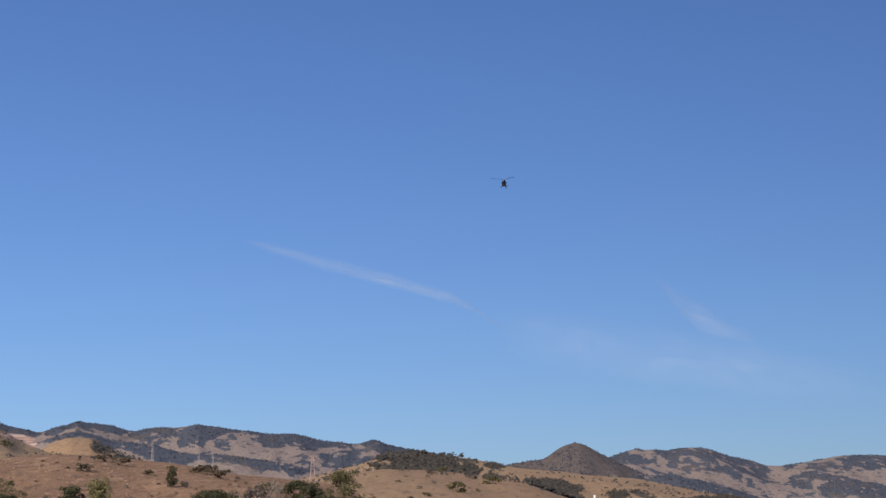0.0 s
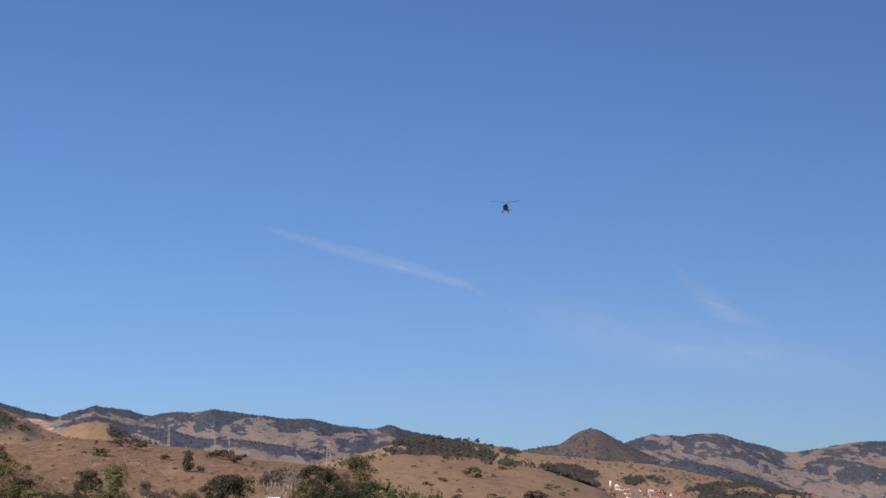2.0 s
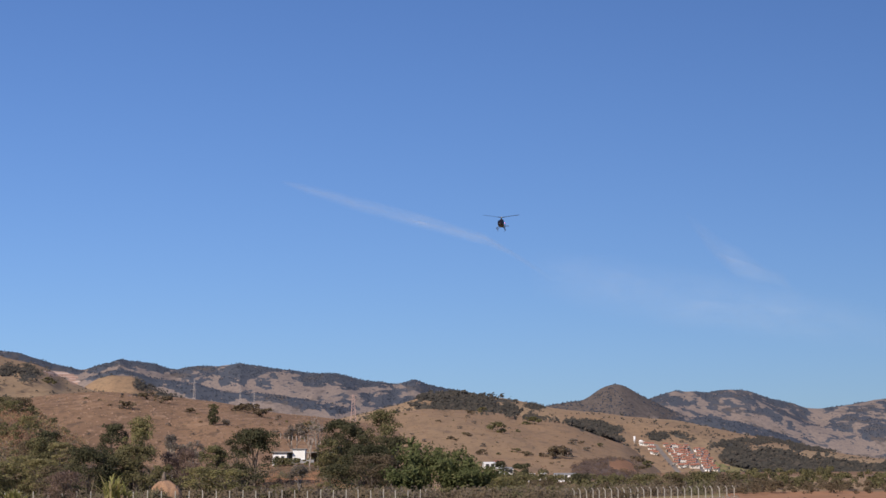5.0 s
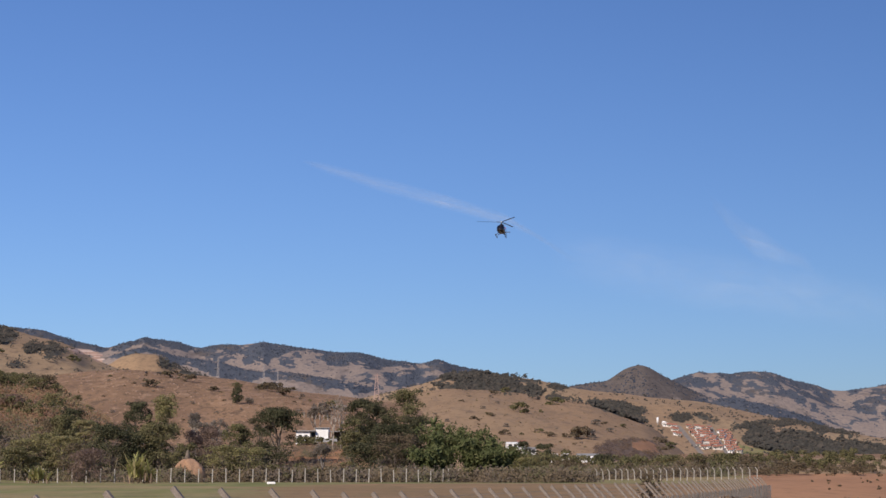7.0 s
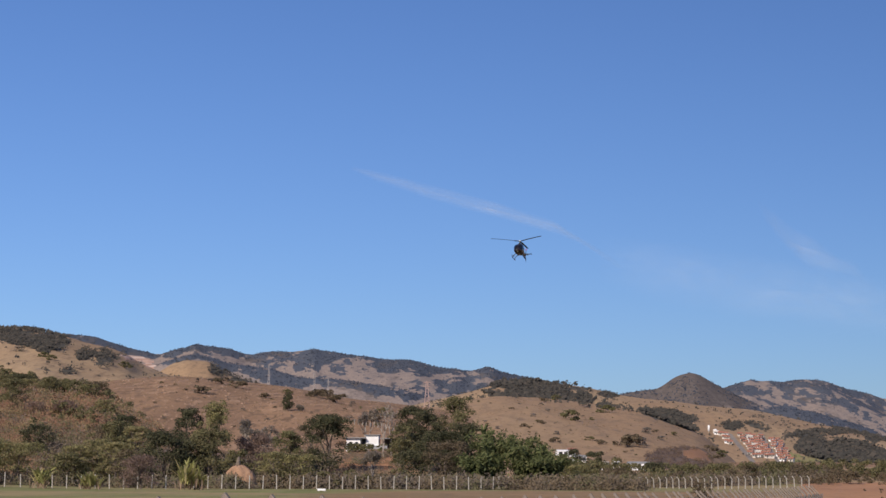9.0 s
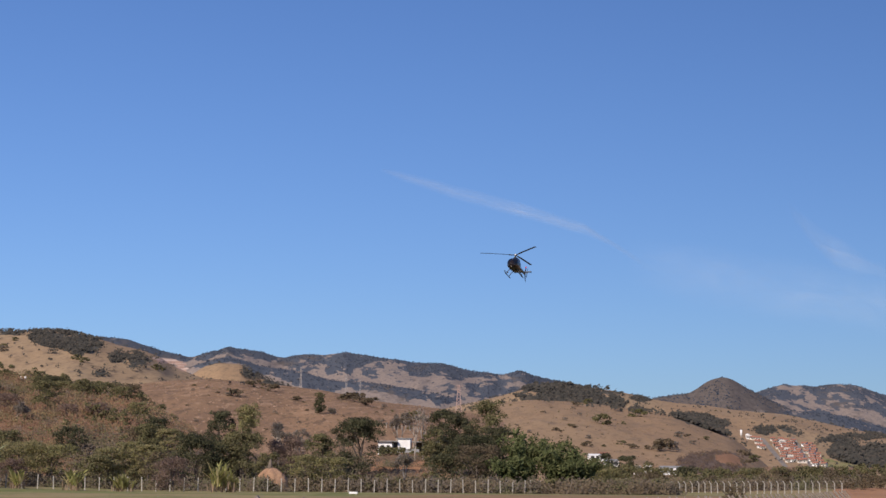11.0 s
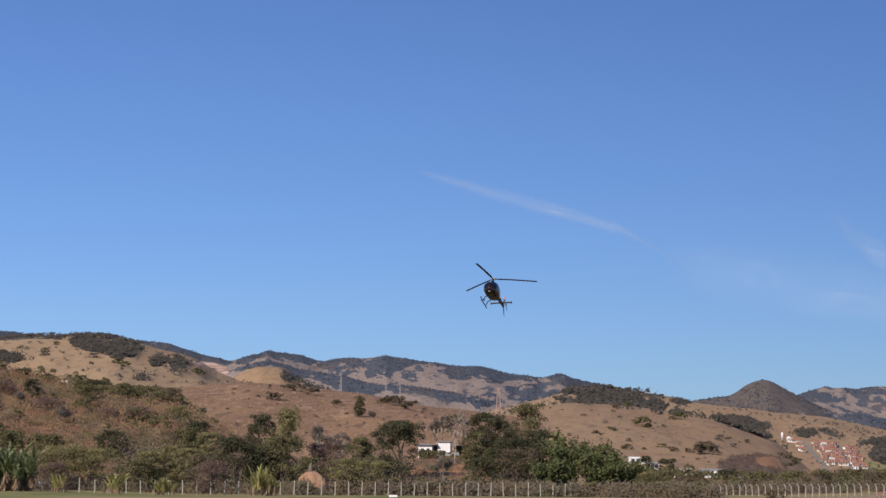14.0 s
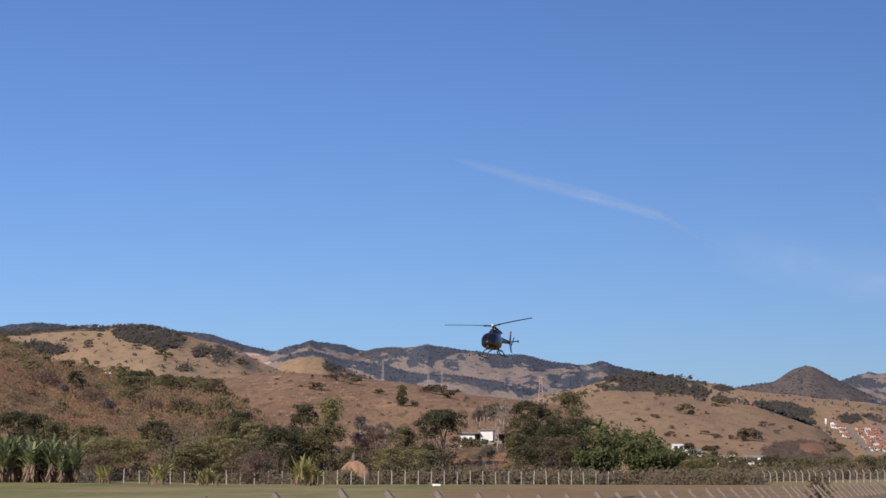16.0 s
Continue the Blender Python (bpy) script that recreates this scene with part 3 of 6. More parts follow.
def cover(X, Y, Z, which):
    """What grows where: shares of wood, red soil, turf, bare soil and road."""
    b, r = 1000 * X / np.maximum(Y, 1), 1000 * (Z - EYE) / np.maximum(Y, 1)
    true_b = b
    name = [h[0] for h in HILLS]
    on = lambda k: which == name.index(k)
    n2 = fractal(X + 900, Y * 0.2, 60, 3)
    b = b + 7 * (fractal(X + 40, Y * 0.5, 45, 4) - 0.5)
    r = r + 3.4 * (fractal(X, Y * 0.5 + 70, 45, 4) - 0.5)
    n3 = 0.5 * fractal(X + 300, Y * 0.3, 50, 4) + 0.5 * fractal(X + 620, Y * 0.3, 22, 3)
    far_hill = on("range_left") | on("range_right") | on("fore_ridge")
    wood = np.where(on("dome"), np.clip(0.8 + 4 * (n3 - 0.5), 0.3, 1), np.where(far_hill, 0.0, -1.0))
    wood = np.where(far_hill & (n3 > 0.6), 0.75, wood)
    wood = np.where(share("open_wood", b, r, which), np.clip(0.5 + 5 * (n3 - 0.48), 0, 1), wood)
    # wood on range_right is thinned to lighten it in place of haze
    wood = np.where(share("wood", b, r, which), np.where(on("range_right"), np.clip(0.76 + 4 * (n3 - 0.5), 0, 0.97), np.where(far_hill, 0.97, np.clip(0.8 + 3.5 * (n3 - 0.46), 0.2, 1))), wood)
    wood = np.where(share("tall_wood", b, r, which), np.clip(0.85 + 3.5 * (n3 - 0.46), 0.3, 1), wood)
    thicket = np.where(on("dome"), soft_step(33, 42, r), 0) + np.where(share("scorched", b, r, which), 1.0, 0)
    thicket = np.maximum(thicket, np.where(far_hill, 0.5 * soft_step(0.5, 0.62, n2), 0))
    rust = np.where(on("hill_a"), 0.85, 0.0)
    cut, bare, green = (share(k, b, r, which) for k in ("cut", "bare", "green"))
    wood = np.where(cut | bare, -1.0, wood)
    thicket = np.where(cut | bare, 0.0, thicket)
    b, r = true_b, 1000 * (Z - EYE) / np.maximum(Y, 1)
    red = np.where(on("hill_b"), 0.9, 0.0) + np.where(on("hill_c"), 0.12, 0.0) + np.where(on("hill_a") | on("terrace"), 0.9, 0.0)
    turf = np.where((which < 0) & (Y < 420), 0.3 * soft_step(-20, -60, X) + 0.7, 0.0)
    turf = turf * (1 - 0.3 * soft_step(25, 60, X))
    soil = np.where((which < 0) & (Y > 150) & (Y < 420), soft_step(150, 162, b), 0.0)
    field = np.where((which < 0) & (Y > -60) & (Y < 330), soft_step(-55, 12, X) * soft_step(326, 300, Y), 0)
    soil, turf = np.where(bare, 0.85, soil), np.where(green, 0.8, turf)
    track = np.exp(-((true_b * 0 + r - np.interp(true_b, [-310, -282, -265, -251, -238, -227, -200], [66.5, 65.2, 63.5, 60.8, 57.5, 55.2, 52])) / 0.45) ** 2)
    soil = np.maximum(soil, np.where(on("terrace"), spot(b, r, -58, 9, 24, 3.5), 0))
    road = np.where(on("hill_c2"), np.maximum(np.exp(-((b - 121 - (23.4 - r) * 0.84) / 1.5) ** 2), np.exp(-((b - 138.4 - (20.8 - r) * 0.62) / 1.2) ** 2)) * (r < 25) * (r > 7), 0)
    road = np.maximum(road, np.where(on("tan_left") & (b > -310) & (b < -170), 0.52 * track, 0))
    # the eighth share is nearness: painted haze sets in beyond 2450 m
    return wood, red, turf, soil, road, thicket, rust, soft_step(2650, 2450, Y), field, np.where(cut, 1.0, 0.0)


def make_ground():
    fine = np.arange(-20.5, 15.6, 0.06)
    rest = np.arange(15.6, 339.0, 4.0)
    ang = np.radians(np.concatenate([fine, rest]))
    rad = np.concatenate([[1.0, 3, 6], np.geomspace(9, 200, 26), np.geomspace(206, 1200, 150), np.geomspace(1210, 2450, 90), np.geomspace(2460, 4200, 120), np.geomspace(4250, 4900, 8)])
    A, R = np.meshgrid(ang, rad)
    X, Y = np.sin(A) * R, np.cos(A) * R
    Z, which = land(X, Y)
    n, m = len(rad), len(ang)
    i, j = np.meshgrid(np.arange(n - 1), np.arange(m), indexing="ij")
    j2 = (j + 1) % m
    quads = np.stack([i * m + j, i * m + j2, (i + 1) * m + j2, (i + 1) * m + j], -1).reshape(-1, 4)[:, ::-1]
    me = bpy.data.meshes.new("ground")
    me.vertices.add(n * m + 1)
    co = np.concatenate([np.stack([X, Y, Z], -1).reshape(-1, 3), [[0, 0, ground_z(0, 0)]]])
    me.vertices.foreach_set("co", co.astype(np.float32).ravel())
    fan = np.stack([np.arange(m), np.full(m, n * m), (np.arange(m) + 1) % m], -1)[:, ::-1]
    loops = np.concatenate([quads.ravel(), fan.ravel()])
    me.loops.add(len(loops))
    me.loops.foreach_set("vertex_index", loops.astype(np.int32))
    me.polygons.add(len(quads) + m)
    starts = np.concatenate([np.arange(len(quads)) * 4, len(quads) * 4 + np.arange(m) * 3])
    me.polygons.foreach_set("loop_start", starts.astype(np.int32))
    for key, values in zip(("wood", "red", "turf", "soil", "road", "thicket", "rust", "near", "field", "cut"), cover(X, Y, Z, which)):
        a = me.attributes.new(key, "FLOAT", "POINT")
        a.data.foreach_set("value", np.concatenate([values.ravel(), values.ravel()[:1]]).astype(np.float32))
    me.materials.append(GROUND)
    me.update(calc_edges=True)
    me.validate()
    me.shade_smooth()
    tagged(new("ground", me), "airfield grass, red soil and dry tan hills to the horizon", "ground", kind="structure")


make_ground()


# ---- plants ----
RNG = np.random.RandomState(11)


def quad_mesh(name, V, material):
    """One mesh of loose quads, V being (n, 4, 3)."""
    me = bpy.data.meshes.new(name)
    n = len(V)
    me.vertices.add(4 * n)
    me.vertices.foreach_set("co", V.astype(np.float32).ravel())
    me.loops.add(4 * n)
    me.loops.foreach_set("vertex_index", np.arange(4 * n, dtype=np.int32))
    me.polygons.add(n)
    me.polygons.foreach_set("loop_start", (np.arange(n) * 4).astype(np.int32))
    me.materials.append(material)
    me.update(calc_edges=True)
    return me


def unit(v):
    return v / np.maximum(np.linalg.norm(v, axis=-1, keepdims=True), 1e-9)


def leaf_quads(points, outward, size, spread=0.38, droop=0.0, slim=0.6):
    """Leaf clumps at the points, that face roughly outward."""
    n = len(points)
    normal = unit(outward + RNG.normal(0, spread, (n, 3)))
    a = unit(np.cross(normal, RNG.normal(0, 1, (n, 3)) + 1e-6))
    a[:, 2] -= droop
    a = unit(a)
    b = unit(np.cross(normal, a))
    s = size * RNG.uniform(0.6, 1.4, (n, 1))
    return np.stack([points - a * s, points - b * s * slim + normal * s * 0.15, points + a * s, points + b * s * slim - normal * s * 0.1], 1)


def clumps(centres, radii, count, size, flat=0.8, **kw):
    """Leaf clumps over a set of uneven balls."""
    centres, radii = np.asarray(centres, float), np.asarray(radii, float)
    pick = RNG.choice(len(centres), count, p=radii ** 2 / (radii ** 2).sum())
    d = unit(RNG.normal(0, 1, (count, 3)))
    d[:, 2] = np.where(d[:, 2] < -0.35, -d[:, 2], d[:, 2])
    r = radii[pick][:, None] * RNG.uniform(0.55, 1.12, (count, 1)) * np.array([1, 1, flat])
    return leaf_quads(centres[pick] + d * r, d, size, **kw)


def crown_balls(h, w, low, n, peak=0.35):
    """Centres and sizes of the clumps that make an uneven crown from low to h."""
    out = []
    for k in range(n):
        t = RNG.uniform(0, 1) ** 0.8
        z = low + (h - low) * t
        girth = w / 2 * (math.sin(math.pi * (t * 0.62 + 0.25)) ** 0.6)
        a, q = RNG.uniform(0, 6.28), RNG.uniform(0.2, 1.08) ** 0.6
        r = w * RNG.uniform(0.075, 0.2)
        out.append((math.cos(a) * max(girth * q - r * 0.35, 0), math.sin(a) * max(girth * q - r * 0.35, 0), min(z, h - r * 0.75), r))
    out.append((w * 0.05, 0, h - w * 0.16, w * 0.16))
    return np.array(out)


def trunk_with_limbs(h, low, r, balls, twigs=0):
    g = Geo()
    lean = RNG.uniform(-0.03, 0.03, 2) * h
    top = Vector((lean[0], lean[1], low + (h - low) * 0.55))
    g.tube([(0, 0, -0.4), (0, 0, 0.2), (lean[0] * 0.4, lean[1] * 0.4, low * 0.6), top], [r * 1.5, r, r * 0.8, r * 0.3], 7)
    for x, y, z, _ in balls[: 8 + twigs]:
        start = Vector((lean[0] * 0.5, lean[1] * 0.5, RNG.uniform(low * 0.6, min(z, low + (h - low) * 0.45))))
        end = Vector((x, y, z))
        mid = start.lerp(end, 0.5) + Vector((RNG.uniform(-0.3, 0.3), RNG.uniform(-0.3, 0.3), 0.1 * h * RNG.rand()))
        g.tube([start, mid, end], [r * 0.45, r * 0.28, r * 0.08], 5)
    return g


def leafy_tree(name, h, w, leaf, label, size=0.34, low=0.28, balls=34, density=1.0, bark=BARK, flat=0.8, droop=0.0):
    t = thing(name, label, "tree")
    b = crown_balls(h, w, h * low, balls)
    part("trunk", trunk_with_limbs(h, h * low, 0.022 * h + 0.04, b), bark, t, "branching trunk", True)
    count = int(density * 15 * w * h / (size / 0.34) ** 2) + 300
    part("crown", quad_mesh("crown", clumps(b[:, :3], b[:, 3], count, size, flat, droop=droop), leaf), leaf, t)
    return t


def bare_tree(name, h, w, label, bark=PALE_BARK, leaf=GREY_LEAF, leaves=300, category="tree", twig=0.16):
    """Leafless: limbs that fork into ever finer twigs."""
    t = thing(name, label, category)
    g, ends = Geo(), []

    def grow(p, d, length, r, depth):
        q = p + d * length
        g.tube([p, p.lerp(q, 0.5) + Vector(RNG.normal(0, 0.03 * length, 3)), q], [r, r * 0.8, r * 0.6], 5 if depth > 1 else 3)
        if depth == 0:
            ends.append(q)
            return
        for k in range(3 if depth > 1 else 4):
            nd = (d + Vector(RNG.normal(0, 0.42, 3)) * Vector((w / h * 1.6, w / h * 1.6, 0.6)) + Vector((0, 0, 0.12))).normalized()
            grow(q, nd, length * RNG.uniform(0.55, 0.8), r * 0.6, depth - 1)

    grow(Vector((0, 0, -0.3)), Vector((0, 0, 1)), h * 0.34, 0.018 * h + 0.03, 4)
    part("trunk", g, bark, t, "bare grey limbs and twigs", True)
    pts = np.array([tuple(e) for e in ends])[RNG.randint(0, len(ends), leaves)] + RNG.normal(0, 0.25, (leaves, 3))
    part("twig_mass", quad_mesh("twig_mass", leaf_quads(pts, RNG.normal(0, 1, pts.shape), twig, slim=0.3), leaf), leaf, t, "sparse dry twigs")["kind"] = "stuff"
    return t


def bamboo(h, w):
    t = thing("bamboo_clump", "dense bright green bamboo clump with arching culms", "bamboo")
    g, leaves, out = Geo(), [], []
    for k in range(46):
        a, lean = RNG.uniform(0, 6.28), RNG.uniform(0.05, 0.62) * w
        d = Vector((math.cos(a), math.sin(a), 0))
        base, height = d * RNG.uniform(0, 0.16 * w), h * RNG.uniform(0.72, 1.0) * (1 - 0.25 * lean / w)
        line = [base + d * lean * s ** 2.2 + Vector((0, 0, height * (s - 0.12 * s ** 5) - 0.2)) for s in np.linspace(0, 1, 7)]
        g.tube(line, [0.05, 0.05, 0.045, 0.04, 0.03, 0.02, 0.01], 4)
        n = 120
        s = RNG.uniform(0.22, 1.03, n)
        p = np.array(base)[None] + np.array(d)[None] * (lean * s ** 2.2)[:, None] + np.stack([0 * s, 0 * s, height * (s - 0.12 * s ** 5) - 0.2], -1)
        leaves.append(p + RNG.normal(0, 0.42, (n, 3)) * np.array([1, 1, 0.8]))
        out.append(np.array(d)[None] * 0.8 + np.array([0, 0, 0.7]) + RNG.normal(0, 0.4, (n, 3)))
    part("culm_cluster", g, MID_LEAF, t, "green bamboo culms")
    part("foliage", quad_mesh("foliage", leaf_quads(np.concatenate(leaves), np.concatenate(out), 0.4, 0.5, 0.3, 0.28), BAMBOO_LEAF), BAMBOO_LEAF, t)
    return t


def frond(g, base, a, reach, height, width, bend=1.0):
    """One arching strap leaf."""
    d, s = Vector((math.cos(a), math.sin(a), 0)), Vector((-math.sin(a), math.cos(a), 0))
    verts = []
    for k in range(7):
        u = k / 6
        c = base + d * reach * u + Vector((0, 0, height * (u * (1 + bend) - bend * u * u)))
        half = width / 2 * (math.sin(math.pi * (0.1 + 0.9 * u)) ** 0.6 if k < 6 else 0.02)
        verts += [c - s * half + Vector((0, 0, half * 0.5)), c, c + s * half + Vector((0, 0, half * 0.5))]
    g.add(verts, [(3 * k + j, 3 * k + j + 1, 3 * k + j + 4, 3 * k + j + 3) for k in range(6) for j in range(2)])


def banana_plant(h):
    t = thing("banana_plant", "tall banana plant with upright green leaves and dead brown skirts", "banana plant", "banana plants by the fence")
    g, dead, stem = Geo(), Geo(), Geo()
    for k in range(4):
        x, y, q = RNG.normal(0, 1.3), RNG.normal(0, 0.8), h * RNG.uniform(0.5, 1.0)
        stem.tube([(x * 0.7, y, -0.2), (x * 0.85 + 0.1, y, q * 0.3), (x + 0.15, y, q * 0.55)], [0.2, 0.16, 0.1], 7)
        for _ in range(24):
            frond(g, Vector((x + 0.15, y, q * RNG.uniform(0.25, 0.58))), RNG.uniform(0, 6.28), q * RNG.uniform(0.08, 0.42), q * RNG.uniform(0.08, 0.45), 0.46, RNG.uniform(0.1, 1.6))
        for _ in range(24):
            frond(dead, Vector((x + 0.1, y, q * RNG.uniform(0.25, 0.5))), RNG.uniform(0, 6.28), RNG.uniform(0.4, 1.1), -q * RNG.uniform(0.2, 0.3), 0.35, 0.2)
    part("stem", stem, DEAD_LEAF, t, "brown fibrous stems", True)
    part("foliage", g, BANANA_LEAF, t)
    part("dead_foliage", dead, DEAD_LEAF, t, "hanging dead leaves")
    return t


def strap_plant(h, w, label="yellow-green strap-leaved plant with dry brown base"):
    t = thing("strap_leaf_plant", label, "plant", "strap-leaved plants by the fence")
    g, dead = Geo(), Geo()
    for _ in range(64):
        x, y = RNG.normal(0, w * 0.16), RNG.normal(0, w * 0.12)
        frond(g, Vector((x, y, h * RNG.uniform(0.12, 0.4))), RNG.uniform(0, 6.28), w * RNG.uniform(0.18, 0.55), h * RNG.uniform(0.3, 0.66), 0.34, RNG.uniform(0, 0.9))
    for _ in range(34):
        x, y = RNG.normal(0, w * 0.2), RNG.normal(0, w * 0.15)
        frond(dead, Vector((x, y, h * RNG.uniform(0.2, 0.42))), RNG.uniform(0, 6.28), RNG.uniform(0.2, 0.6), -h * 0.3, 0.2, 0.1)
    part("foliage", g, STRAW_LEAF, t)
    part("dry_base", dead, DEAD_LEAF, t, "dry brown leaf bases")["kind"] = "stuff"
    return t


def palm(h, w):
    t = thing("palm_tree", "small green palm beside the dark trees", "palm tree")
    part("trunk", Geo().tube([(0, 0, -0.3), (0.1, 0, h * 0.4), (0.15, 0, h * 0.8)], [0.2, 0.16, 0.13], 8), PALE_BARK, t, "thin pale trunk", True)
    g = Geo()
    for k in range(22):
        frond(g, Vector((0.15, 0, h * 0.8)), RNG.uniform(0, 6.28), w * RNG.uniform(0.3, 0.5), h * RNG.uniform(-0.05, 0.16), 0.5, RNG.uniform(1.0, 2.2))
    part("frond_head", g, BAMBOO_LEAF, t)
    return t


TREES = [  # kind, bearing, distance, rise of the top and breadth, in thousandths of the distance
    ("dark", -155.7, 398, 36.7, 17.8), ("feather", -143.6, 376, 39.3, 18.4), ("dark", -168.1, 362, 25.2, 27.3), ("mid", -153.1, 366, 21.4, 14.4),
    ("bare", -126.3, 402, 33.8, 14.4), ("bare", -114.8, 404, 30.1, 13.2), ("greybush", -121.5, 384, 23.7, 18.4), ("dark", -84.6, 388, 33.8, 25.3),
    ("brown", -92.7, 394, 31.5, 13.2), ("slender", -105.3, 715, 43.7, 4.9), ("bare", -99.6, 715, 39.6, 9.8), ("dark", -39.1, 402, 37.9, 20.7),
    ("mid", -19.0, 412, 43.1, 22.4), ("dark", -27.1, 380, 25.2, 24.2), ("dark", -37.1, 368, 15.6, 24.2), ("dark", -32.2, 398, 35.6, 20.1),
    ("dark", -13.8, 386, 29.2, 17.8), ("mid", -46.6, 384, 28.1, 15.5), ("mid", -146.5, 368, 25.7, 24.2), ("brown", -199.2, 400, 28.1, 17.3),
    ("brown", -186.8, 346, 15.6, 14.4), ("brown", -24.2, 362, 20.5, 21.3), ("palm", -5.5, 392, 30.1, 8.6), ("bamboo", 0.6, 368, 25.7, 21.3),
    ("bamboo", 15.5, 362, 22.3, 23.0), ("bamboo", 27.6, 357, 14.8, 17.8), ("bamboo", -6.3, 358, 14.8, 18.4), ("pale", -52.1, 424, 39.6, 6.9),
    ("pale", -55.8, 422, 35.6, 5.2), ("bare", -64.5, 470, 35.6, 6.3), ("olive", -214.1, 352, 18.5, 20.7), ("olive", -203.2, 357, 21.7, 20.1),
    ("olive", -193.4, 352, 20.0, 17.8), ("mid", -220.5, 348, 13.6, 17.3), ("greybush", -180.2, 317, 12.7, 17.8), ("greybush", -263.0, 345, 11.3, 14.4),
    ("dark", -233.7, 405, 28.6, 16.1), ("dark", -245.8, 512, 54.1, 14.4), ("dark", -281.8, 522, 59.9, 8.1), ("mid", -215.6, 524, 51.2, 17.3),
    ("mid", -228.5, 524, 50.6, 14.4), ("brown", -204.1, 526, 50.6, 11.5), ("olive", -260.2, 352, 22.3, 34.5), ("olive", -242.9, 352, 20.5, 27.6),
    ("mid", -268.8, 362, 26.3, 21.9), ("dark", -309.7, 384, 33.3, 20.1), ("dark", -297.6, 374, 32.1, 21.9), ("mid", -287.5, 360, 28.1, 18.4),
    ("olive", -182.5, 385, 28.1, 17.3), ("mid", -191.1, 395, 30.1, 20.1), ("mid", -104.8, 376, 25.2, 16.1), ("olive", -99.0, 352, 14.2, 20.1),
    ("olive", -112.0, 352, 15.6, 20.1), ("mid", -130.7, 350, 15.6, 14.4), ("bare", -61.6, 352, 15.6, 8.6), ("dark", 52.1, 470, 15.3, 9.8),
    ("dark", 40.6, 480, 16.5, 8.6), ("mid", 67.9, 440, 9.5, 14.4), ("dark", 82.3, 440, 10.1, 13.2), ("brown", 62.2, 400, 6.9, 17.3),
    ("mid", 96.7, 450, 9.0, 17.3), ("mid", 114.0, 460, 9.5, 20.1), ("brown", 131.2, 450, 9.5, 17.3), ("mid", 148.5, 450, 10.1, 17.3),
    ("olive", 39.1, 400, 9.5, 14.4)]
KINDS = {
    "dark": lambda h, w: leafy_tree("broadleaf_tree", h, w, DARK_LEAF, "dense dark green broadleaf tree behind the fence", 0.17, 0.12, 50, 1.0),
    "mid": lambda h, w: leafy_tree("broadleaf_tree", h, w, MID_LEAF, "green broadleaf tree among dry scrub", 0.17, 0.1, 46, 0.95),
    "olive": lambda h, w: leafy_tree("spreading_tree", h, w, OLIVE_LEAF, "low spreading olive-green tree behind the fence", 0.15, 0.34, 46, 0.62, flat=0.5),
    "brown": lambda h, w: leafy_tree("dry_tree", h, w, BROWN_LEAF, "half-dry brownish tree with thin foliage", 0.15, 0.14, 36, 0.6),
    "feather": lambda h, w: leafy_tree("feathery_tree", h, w, OLIVE_LEAF, "tall feathery light green tree", 0.16, 0.06, 48, 0.95, flat=1.3, droop=0.5),
    "slender": lambda h, w: leafy_tree("conifer_tree", h, w, DARK_LEAF, "slender dark conifer on the hillside", 0.22, 0.04, 60, 2.0, flat=1.6),
    "greybush": lambda h, w: leafy_tree("bare_shrub", h, w * 1.1, MAUVE_LEAF, "round purple-brown shrub of fine dry twigs", 0.13, 0.05, 40, 0.85, flat=0.9),
    "bare": lambda h, w: bare_tree("bare_tree", h, w, "leafless grey tree behind the scrub", PALE_BARK, GREY_LEAF, 2600, "tree", 0.2),
    "pale": lambda h, w: bare_tree("bare_tree", h, w, "tall pale leafless tree by the house", PALE_BARK, GREY_LEAF, 200),
    "bamboo": lambda h, w: bamboo(1.22 * h, w),
    "palm": palm,
}


